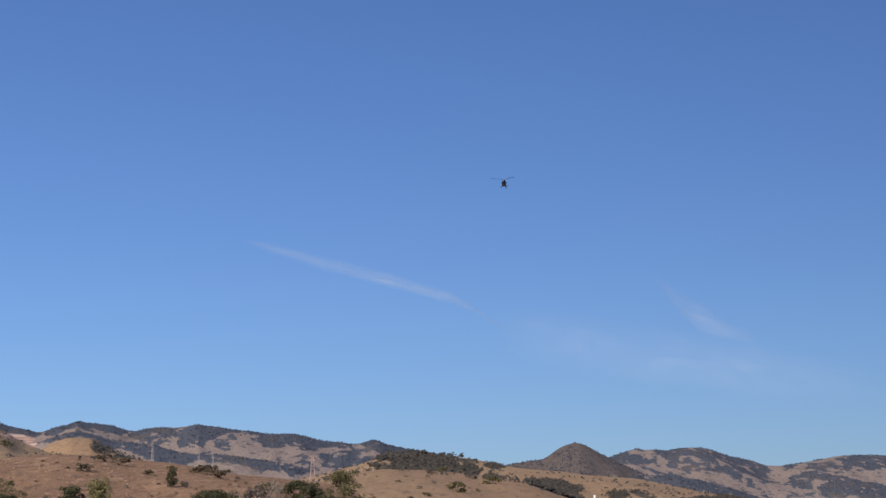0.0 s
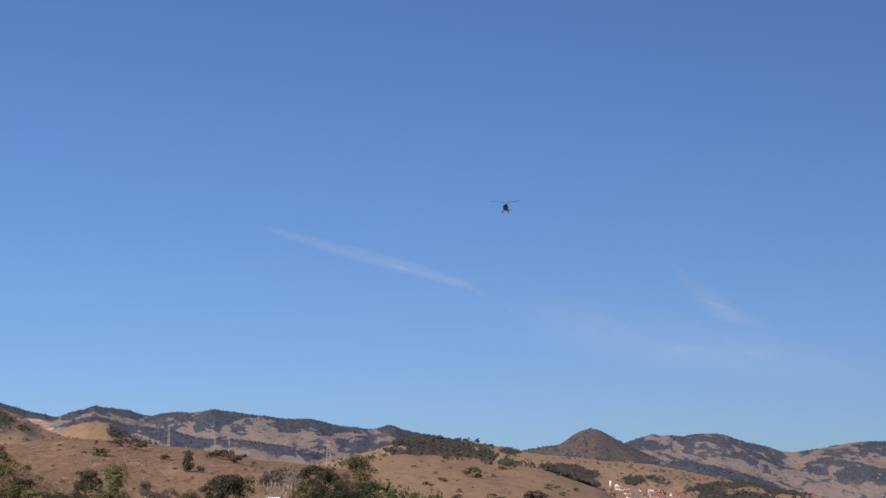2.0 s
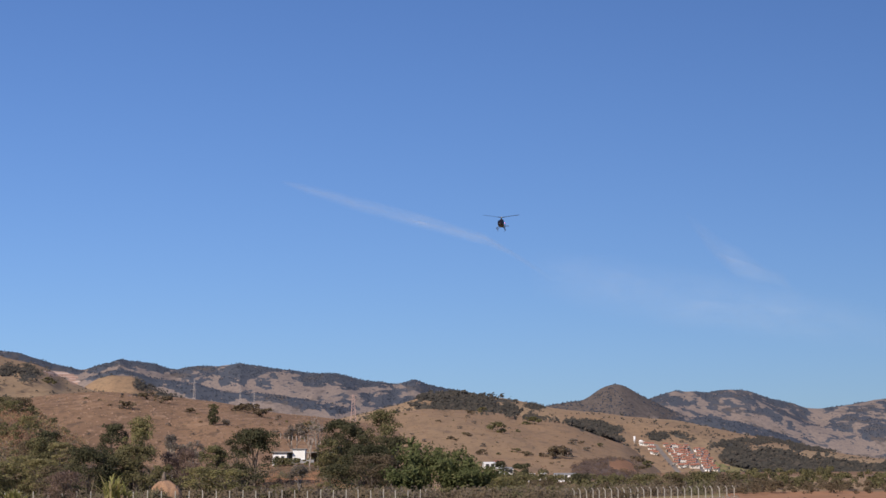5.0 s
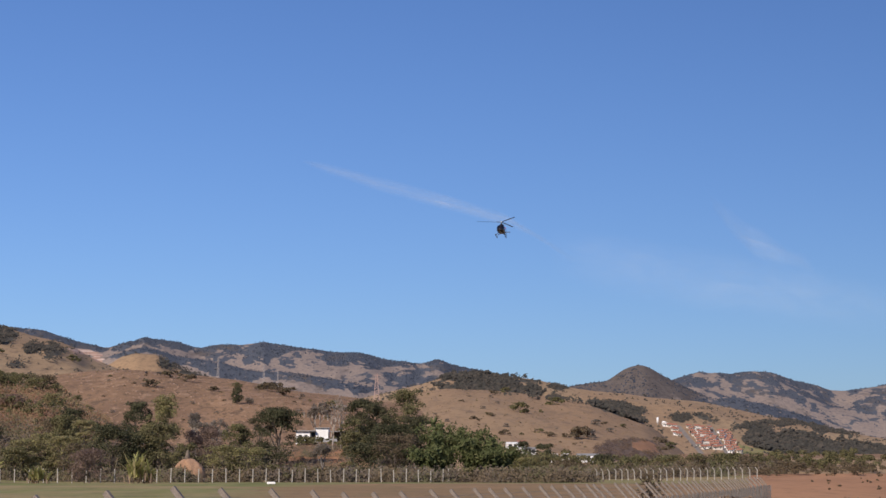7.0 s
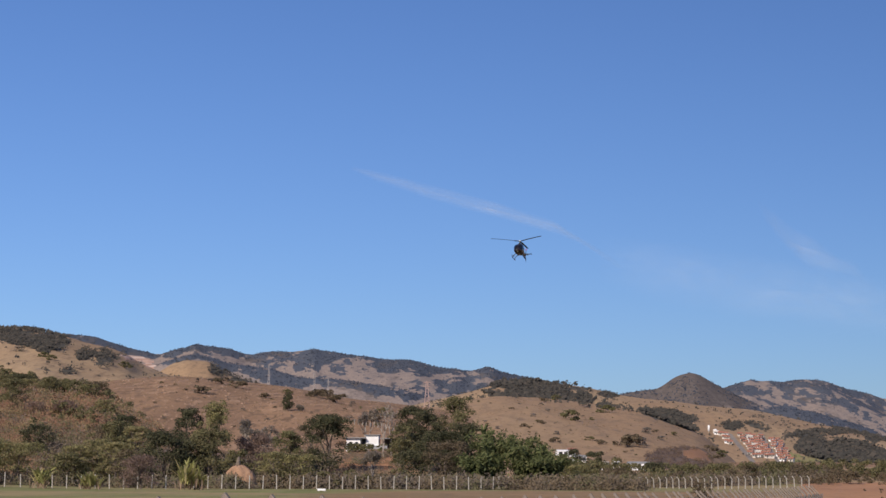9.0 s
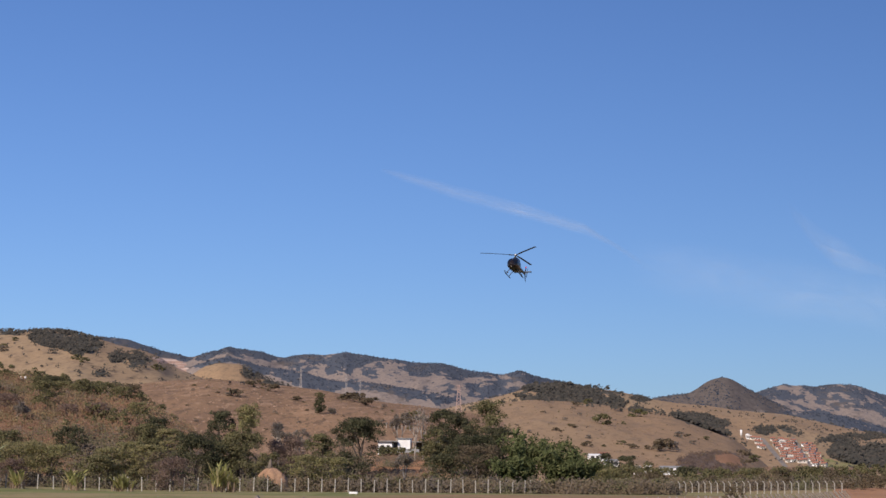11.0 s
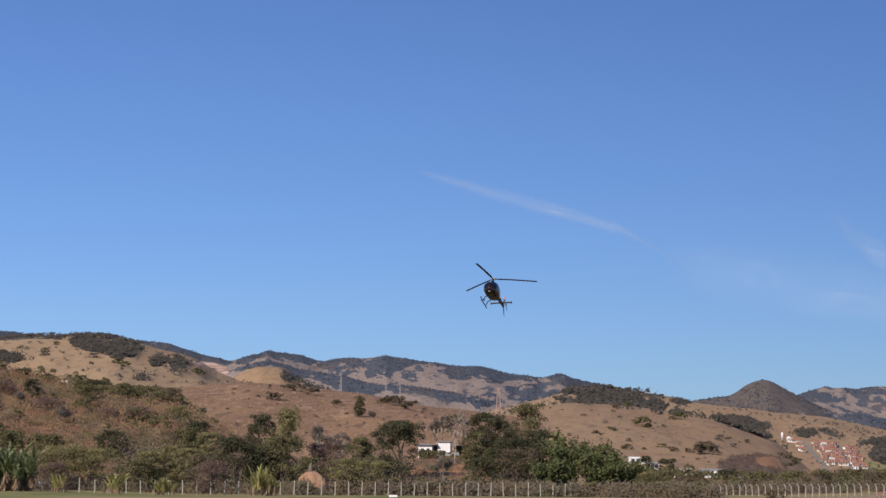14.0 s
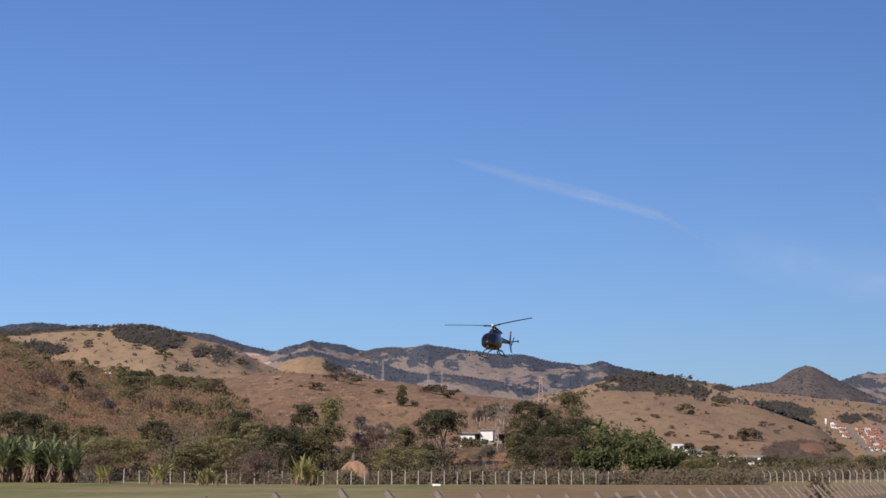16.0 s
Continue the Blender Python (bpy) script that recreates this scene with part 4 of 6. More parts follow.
def plant_trees():
    for kind, bearing, far, rise, breadth in TREES:
        x = bearing / 1000 * far
        z = ground_z(x, far)
        h = max(EYE + rise / 1000 * far - z, 2.0)
        t = KINDS[kind](h, 1.12 * breadth / 1000 * far)
        t.matrix_basis = pose(x, far, z, 0, 0, RNG.uniform(0, 360))
    # trees that stand up the near hillside: kind, bearing, rise of the foot, height, breadth
    for kind, bearing, foot, h, w in (("dark", -276.6, 44, 5.0, 4.6), ("mid", -247.5, 37, 7.0, 7.5), ("mid", -252.0, 44, 5.0, 6.0), ("olive", -300.0, 52, 4.2, 6.0), ("greybush", -268.0, 36, 4.0, 8.0),
                                      ("bare", -262.0, 31, 5.0, 6.0), ("mid", -228.0, 43.5, 4.6, 6.5), ("olive", -240.0, 45, 3.6, 5.5), ("mid", -208.0, 40.5, 4.4, 6.5), ("olive", -199.0, 33, 4.0, 6.0),
                                      ("greybush", -220.0, 33, 3.4, 6.5), ("bare", -285.0, 40, 4.6, 5.0), ("greybush", -236.0, 33, 3.0, 6.0), ("dark", -189.5, 23.5, 4.4, 7.0), ("greybush", -292.0, 47, 3.4, 7.0)):
        x, y, z = on_slope(bearing, foot, 360)
        KINDS[kind](h, w).matrix_basis = pose(x, y, z - 0.1, 0, 0, RNG.uniform(0, 360))
    for bearing, far in ((-313, 314), (-306, 318), (-300, 312), (-294, 317), (-289, 313), (-283, 318), (-278, 313), (-310, 324), (-298, 323), (-287, 323), (-320, 316), (-327, 320)):
        x = bearing / 1000 * far
        banana_plant(RNG.uniform(7.2, 11.0)).matrix_basis = pose(x, far, ground_z(x, far), 0, 0, RNG.uniform(0, 360))
    for bearing, far, h, w in ((-261, 312, 3.2, 3.8), (-231.5, 311, 3.6, 5.2), (-206, 310, 3.0, 4.0), (-156.5, 309, 5.2, 4.4), (-150.5, 310, 2.6, 2.4)):
        x = bearing / 1000 * far
        strap_plant(h, w).matrix_basis = pose(x, far, ground_z(x, far), 0, 0, RNG.uniform(0, 360))


plant_trees()


def scrub(name, label, leaf, areas, size=0.22):
    """Low growth too dense to count. areas: bearings, distances, heights, how many."""
    quads = []
    for b0, b1, d0, d1, h0, h1, n in areas:
        bear, d = RNG.uniform(b0, b1, n), RNG.uniform(d0, d1, n)
        x = bear / 1000 * d
        z, _ = land(x, d)
        for k in range(n):
            h = RNG.uniform(h0, h1)
            w = h * RNG.uniform(0.8, 1.5) * (1.7 if size > 0.27 else 1.0)
            m = RNG.randint(4, 8)
            c = np.stack([RNG.normal(0, w * 0.26, m), RNG.normal(0, w * 0.26, m), RNG.uniform(0.1, 0.78 if size < 0.27 else 0.5, m) * h], -1)
            quads.append(clumps(c, np.full(m, h * 0.24), int(13 * w * h / (size / 0.3) ** 1.5) + 30, size) + np.array([x[k], d[k], z[k]]))
    tagged(new(name, quad_mesh(name, np.concatenate(quads), leaf)), label, "scrub", kind="stuff")


def brush(name, label, leaf, areas, size=0.19, stems=80, only=""):
    """Wispy upright twigs and dry stalks in drifts. areas: bearings, distances, heights, how many."""
    quads = []
    for b0, b1, d0, d1, h0, h1, n in areas:
        bear, d, h = RNG.uniform(b0, b1, n), RNG.uniform(d0, d1, n), RNG.uniform(h0, h1, n)
        x = bear / 1000 * d
        z, which = land(x, d)
        if only:
            r = 1000 * (z - EYE) / d
            keep = share(only, bear, r, which) & ~share("bare", bear, r, which)
            x, d, z, h, n = x[keep], d[keep], z[keep], h[keep], int(keep.sum())
        c = np.repeat(np.stack([x, d, z], -1), stems, 0)
        tall = np.repeat(h, stems)
        o = RNG.normal(0, 1, (n * stems, 2)) * (tall * 0.42)[:, None]
        up = tall * RNG.uniform(0.05, 1.0, n * stems) * np.exp(-(o ** 2).sum(1) / (tall * 0.9) ** 2)
        p = c + np.concatenate([o, up[:, None]], 1)
        a = unit(RNG.normal(0, 0.8, (n * stems, 3)) + np.array([0, 0, 0.55]) + np.concatenate([o / tall[:, None], 0 * o[:, :1]], 1) * 0.7)
        face = unit(RNG.normal(0, 0.4, (n * stems, 3)) + np.array([-0.3, -0.8, 0.45]))
        side = unit(np.cross(a, face))
        s = (size * RNG.uniform(0.6, 1.5, n * stems) * np.clip(tall / 2.0, 0.5, 1.3))[:, None]
        quads.append(np.stack([p - a * s, p - side * s * 0.42, p + a * s, p + side * s * 0.42], 1))
    tagged(new(name, quad_mesh(name, np.concatenate(quads), leaf)), label, "scrub", kind="stuff")


scrub("green_scrub", "dense green-brown scrub behind the concrete post fence", MID_LEAF,
      [(-112, -60, 348, 358, 2.0, 4.4, 26), (-60, 72, 348, 358, 1.6, 3.4, 34), (-215, -130, 350, 385, 2.0, 4.5, 22), (-330, -230, 350, 400, 2.5, 4.5, 20), (-225, -170, 400, 470, 2.5, 5, 20),
       (10, 54, 425, 480, 2.5, 5.0, 24), (78, 240, 425, 480, 2.5, 5.0, 84), (30, 54, 430, 520, 3, 6, 20), (-130, -84, 360, 400, 2, 4, 12)], 0.2)
scrub("brown_scrub", "dry brown scrub behind the fence and round the trees", BROWN_LEAF,
      [(-118, 72, 347, 358, 1.4, 2.8, 30), (-330, -120, 350, 420, 1.5, 3.2, 24), (60, 180, 418, 450, 2.0, 4, 60), (160, 230, 380, 450, 1.5, 3.5, 30)], 0.16)
brush("fence_thicket", "leafless grey-brown thicket behind the fence posts", THICKET,
      [(-122, 74, 345, 358, 1.6, 3.4, 480), (-262, -122, 345, 372, 1.2, 3.0, 300), (-330, -250, 345, 372, 1.4, 3.2, 150), (74, 170, 415, 440, 1.5, 3.5, 220), (-235, -120, 372, 430, 2.0, 5.0, 300),
       (-140, -86, 372, 430, 2.5, 7.0, 240), (-86, -42, 372, 430, 0.5, 1.6, 200)])
brush("slope_brush", "rust, straw and grey brush over the near hillside", SLOPE_BRUSH,
      [(-345, -172, 380, 548, 0.8, 2.2, 2900), (-345, -180, 400, 548, 2.0, 3.6, 420)], 0.2, 60)
brush("scorched_brush", "dark purple-brown brush at the foot of the tan hill", patchy("scorched_brush", (0.12, 0.085, 0.072), (0.17, 0.12, 0.095), (0.2, 0.13, 0.08)),
      [(74, 113, 470, 760, 0.6, 1.6, 900)], 0.24, 60, "scorched")
brush("hill_tufts", "dry red-brown tufts over the stony hillside", SLOPE_BRUSH, [(-200, -20, 520, 875, 0.3, 0.9, 1500), (-10, 100, 560, 1040, 0.3, 0.8, 500)], 0.22, 16)
scrub("hill_scrub", "yellow-brown bushes over the near hillside", OLIVE_LEAF,
      [(-340, -180, 395, 545, 0.8, 1.8, 70), (-330, -190, 528, 548, 1.2, 3.0, 44)], 0.16)
scrub("dark_scrub", "dark evergreen bushes along the near hill crest", MID_LEAF,
      [(-335, -180, 526, 548, 2.0, 4.6, 46), (-340, -180, 400, 500, 1.2, 3.0, 26), (-75, -56, 434, 440, 1.0, 2.2, 16)], 0.18)


def hillside_bushes():
    """Single bushes dotted over the dry hills."""
    kinds = []
    for leaf, label in ((MID_LEAF, "dark green low bush on the dry hillside"), (BROWN_LEAF, "dry brown bush on the hillside"), (GREY_LEAF, "grey leafless bush on the hillside")):
        for _ in range(2):
            t = thing("hillside_bush", label, "bush", "bushes on the dry hills")
            b = crown_balls(2.6, 4.2, 0.15, 12)
            part("trunk", trunk_with_limbs(2.6, 0.4, 0.07, b), BARK, t)
            part("foliage", quad_mesh("foliage", clumps(b[:, :3], b[:, 3], 520, 0.22), leaf), leaf, t)
            kinds.append(t)
    first = [True] * 6
    marked = [(57.3, 34.9, 2.6, 0), (39.8, 31.2, 2.9, 0), (49.9, 31.2, 0.9, 1), (31.9, 41.3, 2.0, 0), (25.5, 40.2, 1.6, 2), (68.4, 17.5, 3.0, 3), (73.7, 18.5, 2.0, 4), (49.3, 20.6, 1.1, 0), (54.6, 19, 1.2, 3),
              (77.4, 24.8, 1.5, 4), (82.7, 24.8, 1.0, 2), (31.8, 23.8, 0.9, 4), (85.9, 21.1, 1.2, 5), (31.8, 19.6, 1.3, 3), (20, 33, 0.9, 4), (110, 15, 2.0, 3), (116, 13, 1.9, 0), (112, 11, 1.5, 2),
              (-62, 30, 2.0, 3), (-140, 49, 2.0, 2), (-90, 42, 2.6, 3), (-80, 39.5, 2.6, 2), (-86, 42.5, 2.2, 3), (-131, 47, 2.2, 2), (-105, 44, 1.4, 1), (-55, 33, 2.2, 1), (-150, 44, 2.2, 2), (-118, 42, 1.4, 3),
              (-270, 68.4, 2.4, 0), (-269.9, 66.8, 3.0, 4), (-244.6, 65.7, 2.6, 4), (-264.6, 72.2, 2.2, 0), (-228, 61.3, 2.6, 0), (-232.4, 62.7, 2.6, 1), (-190.8, 57.7, 2.8, 1), (-187, 57, 2.0, 0)]
    for k in range(170):
        c = k % 2
        marked.append((RNG.uniform(-195, -15) if c else RNG.uniform(-10, 100), RNG.uniform(24, 50) if c else RNG.uniform(10, 41), RNG.uniform(0.2, 0.6) if RNG.rand() < 0.8 else RNG.uniform(0.6, 1.2), RNG.randint(0, 6)))
    for bearing, rise, s, k in marked:
        x, y, z = on_slope(bearing, rise, 470)
        m = pose(x, y, z - 0.1 - 0.35 * s, 0, 0, RNG.uniform(0, 360)) @ Matrix.Diagonal((0.85 * s, 0.85 * s, s * 0.7, 1))
        if first[k]:
            kinds[k].matrix_basis, first[k] = m, False
        else:
            c = copy_thing(kinds[k], Matrix())
            c.matrix_basis = m


hillside_bushes()


def far_woods():
    """Trees over the far hills, too many to count."""
    n = 400000
    bear, d = RNG.uniform(-335, 275, n), np.exp(RNG.uniform(np.log(950), np.log(4250), n))
    x = bear / 1000 * d
    z, which = land(x, d)
    wood = cover(x, d, z, which)[0]
    high = share("tall_wood", bear, 1000 * (z - EYE) / d, which)
    z_front, _ = land(bear / 1000 * (d - 25), d - 25)
    facing = (z - z_front) > -1.0
    names = [h[0] for h in HILLS]
    sparse = 0.008 + 0.03 * np.isin(which, [names.index(k) for k in ("range_left", "range_right")]) + 0.012 * np.isin(which, [names.index(k) for k in ("hill_c2", "tan_left")])
    keep = facing & (which >= 0) & (RNG.rand(n) < np.maximum(np.maximum(wood, 0) ** 3 * 0.55, sparse * 0.6))
    x, d, z, high = x[keep], d[keep], z[keep], high[keep]
    tall = RNG.uniform(2.0, 4.2, len(x)) * np.where(d > 2450, 0.62, 1.15) * np.where(RNG.rand(len(x)) < 0.08, 1.4, 1.0) * np.where(high, 2.0, 1.0)
    per = 8
    c = np.repeat(np.stack([x, d, z], -1), per, 0)
    h = np.repeat(tall, per)[:, None]
    o = unit(RNG.normal(0, 1, (len(c), 3)))
    o[:, 2] = np.abs(o[:, 2])
    p = c + o * h * np.array([0.42, 0.42, 0.5]) * RNG.uniform(0.5, 1.1, (len(c), 1)) + np.array([0, 0, 1]) * h * 0.12
    V = leaf_quads(p, 0.45 * o + np.array([-0.3, -0.5, 0.5]), 1.0, 0.14, 0, 0.8)
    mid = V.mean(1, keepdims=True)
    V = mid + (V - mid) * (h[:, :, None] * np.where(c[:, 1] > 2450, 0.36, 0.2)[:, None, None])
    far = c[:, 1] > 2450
    tagged(new("far_woods", quad_mesh("far_woods", V[far], HAZED_LEAF)), "woods and single trees over the far hills, haze-blue painted into their leaves", "woods", kind="stuff")
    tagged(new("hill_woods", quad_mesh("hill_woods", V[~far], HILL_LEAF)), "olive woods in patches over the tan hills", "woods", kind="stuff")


far_woods()


def boulders():
    quads = Geo()
    for _ in range(620):
        bearing, rise = RNG.uniform(-195, -20), RNG.uniform(26, 52)
        x, y, z = on_slope(bearing, rise, 470)
        if y > 900:
            continue
        s = RNG.uniform(0.12, 0.42)
        v = [Vector((sx * s * RNG.uniform(0.6, 1.3), sy * s * RNG.uniform(0.5, 1), sz * s * RNG.uniform(0.4, 0.7))) for sx in (-1, 1) for sy in (-1, 1) for sz in (-1, 1)]
        quads.add([(q.x + x, q.y + y, q.z + z + 0.1) for q in v], [(0, 1, 3, 2), (4, 6, 7, 5), (0, 4, 5, 1), (2, 3, 7, 6), (0, 2, 6, 4), (1, 5, 7, 3)])
    tagged(new("hillside_rocks", quads.mesh("hillside_rocks", ROCK)), "pale rocks scattered over the red-brown hillside", "rocks", kind="stuff")


boulders()


COW_HIDE = plain("dark_hide", (0.03, 0.025, 0.022), (0.06, 0.045, 0.035), 3.0, 0.8, bump=0.2)


def cattle():
    """Dark cattle that graze along the ridge."""
    for bearing, rise, turn in ((-145.6, 50.2, 20), (-143.6, 49.9, 200), (-135.4, 50.0, 160), (-152.0, 50.4, 80)):
        x, y, z = on_slope(bearing, rise, 470)
        t = thing("cow", "dark brown cow grazing on the dry ridge", "cow", "cattle on the ridge", at=(x, y, z), turn=turn)
        part("body", Geo().tube([(-0.95, 0, 1.05), (-0.8, 0, 1.1), (-0.2, 0, 1.02), (0.5, 0, 1.06), (0.85, 0, 1.15), (1.0, 0, 1.15)], [0.12, 0.34, 0.42, 0.4, 0.3, 0.14], 10), COW_HIDE, t, "", True)
        part("head", Geo().tube([(0.85, 0, 1.2), (1.2, 0, 0.95), (1.35, 0, 0.6), (1.5, 0, 0.35)], [0.22, 0.17, 0.15, 0.09], 8), COW_HIDE, t, "lowered head", True)
        for lx in (-0.7, 0.7):
            for ly in (-0.2, 0.2):
                part("leg", Geo().tube([(lx, ly, 0.9), (lx + 0.03, ly, 0.45), (lx, ly, -0.1)], [0.13, 0.08, 0.06], 6), COW_HIDE, t)
        part("tail", Geo().tube([(-0.95, 0, 1.25), (-1.08, 0, 0.9), (-1.05, 0, 0.45)], [0.04, 0.03, 0.05], 5), COW_HIDE, t)


cattle()


# ---- buildings and masts ----
def gable_house(name, label, w, d, wall, ridge, wall_mat, roof_mat, group="", eave=0.4, category="house"):
    t = thing(name, label, category, group)
    part("wall", Geo().box(-w / 2, -d / 2, -1.5, w / 2, d / 2, wall)
         .add([(-w / 2, -d / 2, wall), (-w / 2, d / 2, wall), (-w / 2, 0, wall + ridge - 0.06), (w / 2, -d / 2, wall), (w / 2, d / 2, wall), (w / 2, 0, wall + ridge - 0.06)],
              [(0, 2, 1), (3, 4, 5)]), wall_mat, t)
    roof = Geo()
    for s in (1, -1):
        y0, z0 = s * (d / 2 + eave), wall - eave * ridge / (d / 2)
        x = w / 2 + eave
        roof.add([(-x, y0, z0), (x, y0, z0), (x, 0, wall + ridge), (-x, 0, wall + ridge), (-x, y0, z0 + 0.14), (x, y0, z0 + 0.14), (x, 0, wall + ridge + 0.14), (-x, 0, wall + ridge + 0.14)],
                 [(0, 1, 2, 3), (4, 7, 6, 5), (0, 4, 5, 1), (1, 5, 6, 2), (3, 2, 6, 7), (0, 3, 7, 4)])
    part("roof", roof, roof_mat, t)
    part("door", Geo().box(-0.45, -d / 2 - 0.04, 0, 0.45, -d / 2 + 0.02, 2.05), SHADE_FILL, t, "near-black plate for the shaded doorway")
    for x in (-w * 0.3, w * 0.3):
        part("window", Geo().box(x - 0.55, -d / 2 - 0.04, 0.95, x + 0.55, -d / 2 + 0.02, 2.0), SHADE_FILL, t, "dark window")
    return t


def village():
    kinds = [gable_house("village_house", label, 0.84 * w, 4.2, 2.4, 1.1, wall, roof, "houses of the hillside village") for label, w, wall, roof in (
        ("small pale house with orange clay tile roof", 5.2, CREAM_WALL, CLAY_ROOF), ("small white house with clay tile roof", 5.6, WHITE_WALL, CLAY_ROOF),
        ("small white house with pale roof", 5.4, WHITE_WALL, CREAM_WALL))]
    spots = [(113.2, 24.0, 2), (116.0, 23.6, 0), (118.6, 23.4, 1), (117.0, 21.8, 0), (119.4, 21.4, 0), (119.0, 19.6, 1), (121.2, 19.0, 0)]
    for i in range(9):
        k = i / 8
        spots += [(126.2 + 6.4 * k, 23.2 - 10.8 * k, 0), (129.4 + 6.3 * k, 22.9 - 10.4 * k, (1, 2, 1)[i % 3]), (132.6 + 5.6 * k, 22.4 - 10.2 * k, 0), (135.4 + 4.8 * k, 22.2 - 9.8 * k, (0, 1)[i % 2]),
                  (141.2 + 6.2 * k, 20.6 - 10.0 * k, (1, 0)[i % 2]), (144.4 + 6.6 * k, 20.4 - 10.0 * k, 0)]
    used = [False] * 3
    for bearing, rise, k in spots:
        x, y, z = on_slope(bearing, rise, 1360)
        m = pose(x + RNG.uniform(-1.4, 1.4), y + RNG.uniform(-4, 4), z + 0.4, 0, 0, -14 + RNG.uniform(-24, 24))
        if used[k]:
            copy_thing(kinds[k], m)
        else:
            kinds[k].matrix_basis, used[k] = m, True
    x, y, z = on_slope(109.7, 25.2, 1360)
    tank = thing("water_tower", "slim white water tower above the village", "water tower", at=(x, y, z))
    part("tank", Geo().tube([(0, 0, 1.5), (0, 0, 1.7), (0, 0, 6.4), (0, 0, 6.8)], [0.6, 1.05, 1.05, 0.5], 14), WHITE_WALL, tank, "white cylindrical tank", True)
    part("base", Geo().tube([(0, 0, -1), (0, 0, 1.6)], [0.7, 0.6], 12), CONCRETE, tank, "concrete base")
    x, y, z = on_slope(112.9, 24.9, 1360)
    dome_tank = thing("round_tank", "low round white tank beside the water tower", "tank", at=(x, y, z))
    part("shell", Geo().tube([(0, 0, -1), (0, 0, 2.6), (0, 0, 3.4), (0, 0, 3.7)], [2.1, 2.1, 1.4, 0.2], 16), WHITE_WALL, dome_tank, "white shell", True)


village()


def farm_house():
    far = 452
    x0 = -0.0738 * far
    z = ground_z(-0.060 * far, far - 8) + 0.2
    t = thing("farm_house", "white farm house with a dark flat roof line on the terrace", "house", at=(x0, far - 8, z))
    part("wall", Geo().box(0, 0, -2.0, 3.2, 6, 2.2), WHITE_WALL, t, "white plastered wall")
    part("wall", Geo().box(4.5, 0.6, -2.0, 7.3, 6, 2.9), WHITE_WALL, t, "bright white wall")
    part("wall", Geo().box(3.3, 1.4, -2.0, 4.5, 6, 2.3), CREAM_WALL, t, "wall in the porch")
    part("roof", Geo().box(-0.4, -0.7, 2.2, 4.4, 6.4, 2.38), GREY_ROOF, t, "grey corrugated roof")
    part("roof", Geo().box(4.2, 0.2, 2.9, 7.6, 6.4, 3.05), GREY_ROOF, t, "grey corrugated roof")
    part("door", Geo().box(3.5, 1.34, -0.2, 4.3, 1.42, 2.0), SHADE_FILL, t, "near-black plate for the shaded doorway")
    for x, y in ((1.0, -0.04), (2.3, -0.04)):
        part("window", Geo().box(x - 0.35, y, 0.4, x + 0.35, y + 0.08, 1.4), SHADE_FILL, t, "dark window")
    part("low_wall", Geo().box(3.4, -1.2, -2.0, 9.4, -1.0, 0.55), GREY_ROOF, t, "low grey yard wall")
    c = thing("carport", "open carport with a grey roof beside the farm house", "shed", at=(x0 + 8.0, far - 8, z))
    part("roof", Geo().box(-0.2, -0.8, 2.1, 6.6, 5.6, 2.28), GREY_ROOF, c, "grey sheet roof")
    for x in (0.1, 2.2, 4.3, 6.3):
        part("post", Geo().box(x - 0.09, -0.6, -2, x + 0.09, -0.42, 2.1), PALE_BARK, c)
    part("back_wall", Geo().box(0, 5.0, -2, 6.4, 5.2, 2.1), BARK, c, "dark back wall")
    # fence on the slope above
    f = thing("paddock_fence", "old wooden paddock fence above the house", "fence")
    for k in range(15):
        x, y, zz = on_slope(-71 + 2.0 * k, 28.6 - 0.28 * k, 470)
        part("post", Geo().box(x - 0.14, y - 0.14, zz - 0.3, x + 0.14, y + 0.14, zz + 1.7), PALE_BARK, f)
    for bearing, far, w, top, roof in ((36.3, 560, 4.6, 15.2, WHITE_WALL), (43.6, 575, 3.8, 12.6, GREY_ROOF), (40.0, 600, 2.6, 16.2, CLAY_ROOF), (57.0, 500, 1.5, 8.2, CREAM_WALL),
                                       (62.3, 505, 1.6, 9.0, WHITE_WALL), (73.8, 515, 5.6, 8.4, GREY_ROOF)):
        x, y, z = on_slope(bearing, top - 2.6, 430)
        w *= y / far
        gable_house("roadside_house", "small white house half hidden by scrub", w, 4.0, 2.1, 0.5, WHITE_WALL, roof, "houses beyond the fence", 0.15).matrix_basis = pose(
            x, y, z - (0.6 if bearing < 50 else 0.1), 0, 0, RNG.uniform(-12, 12))


farm_house()


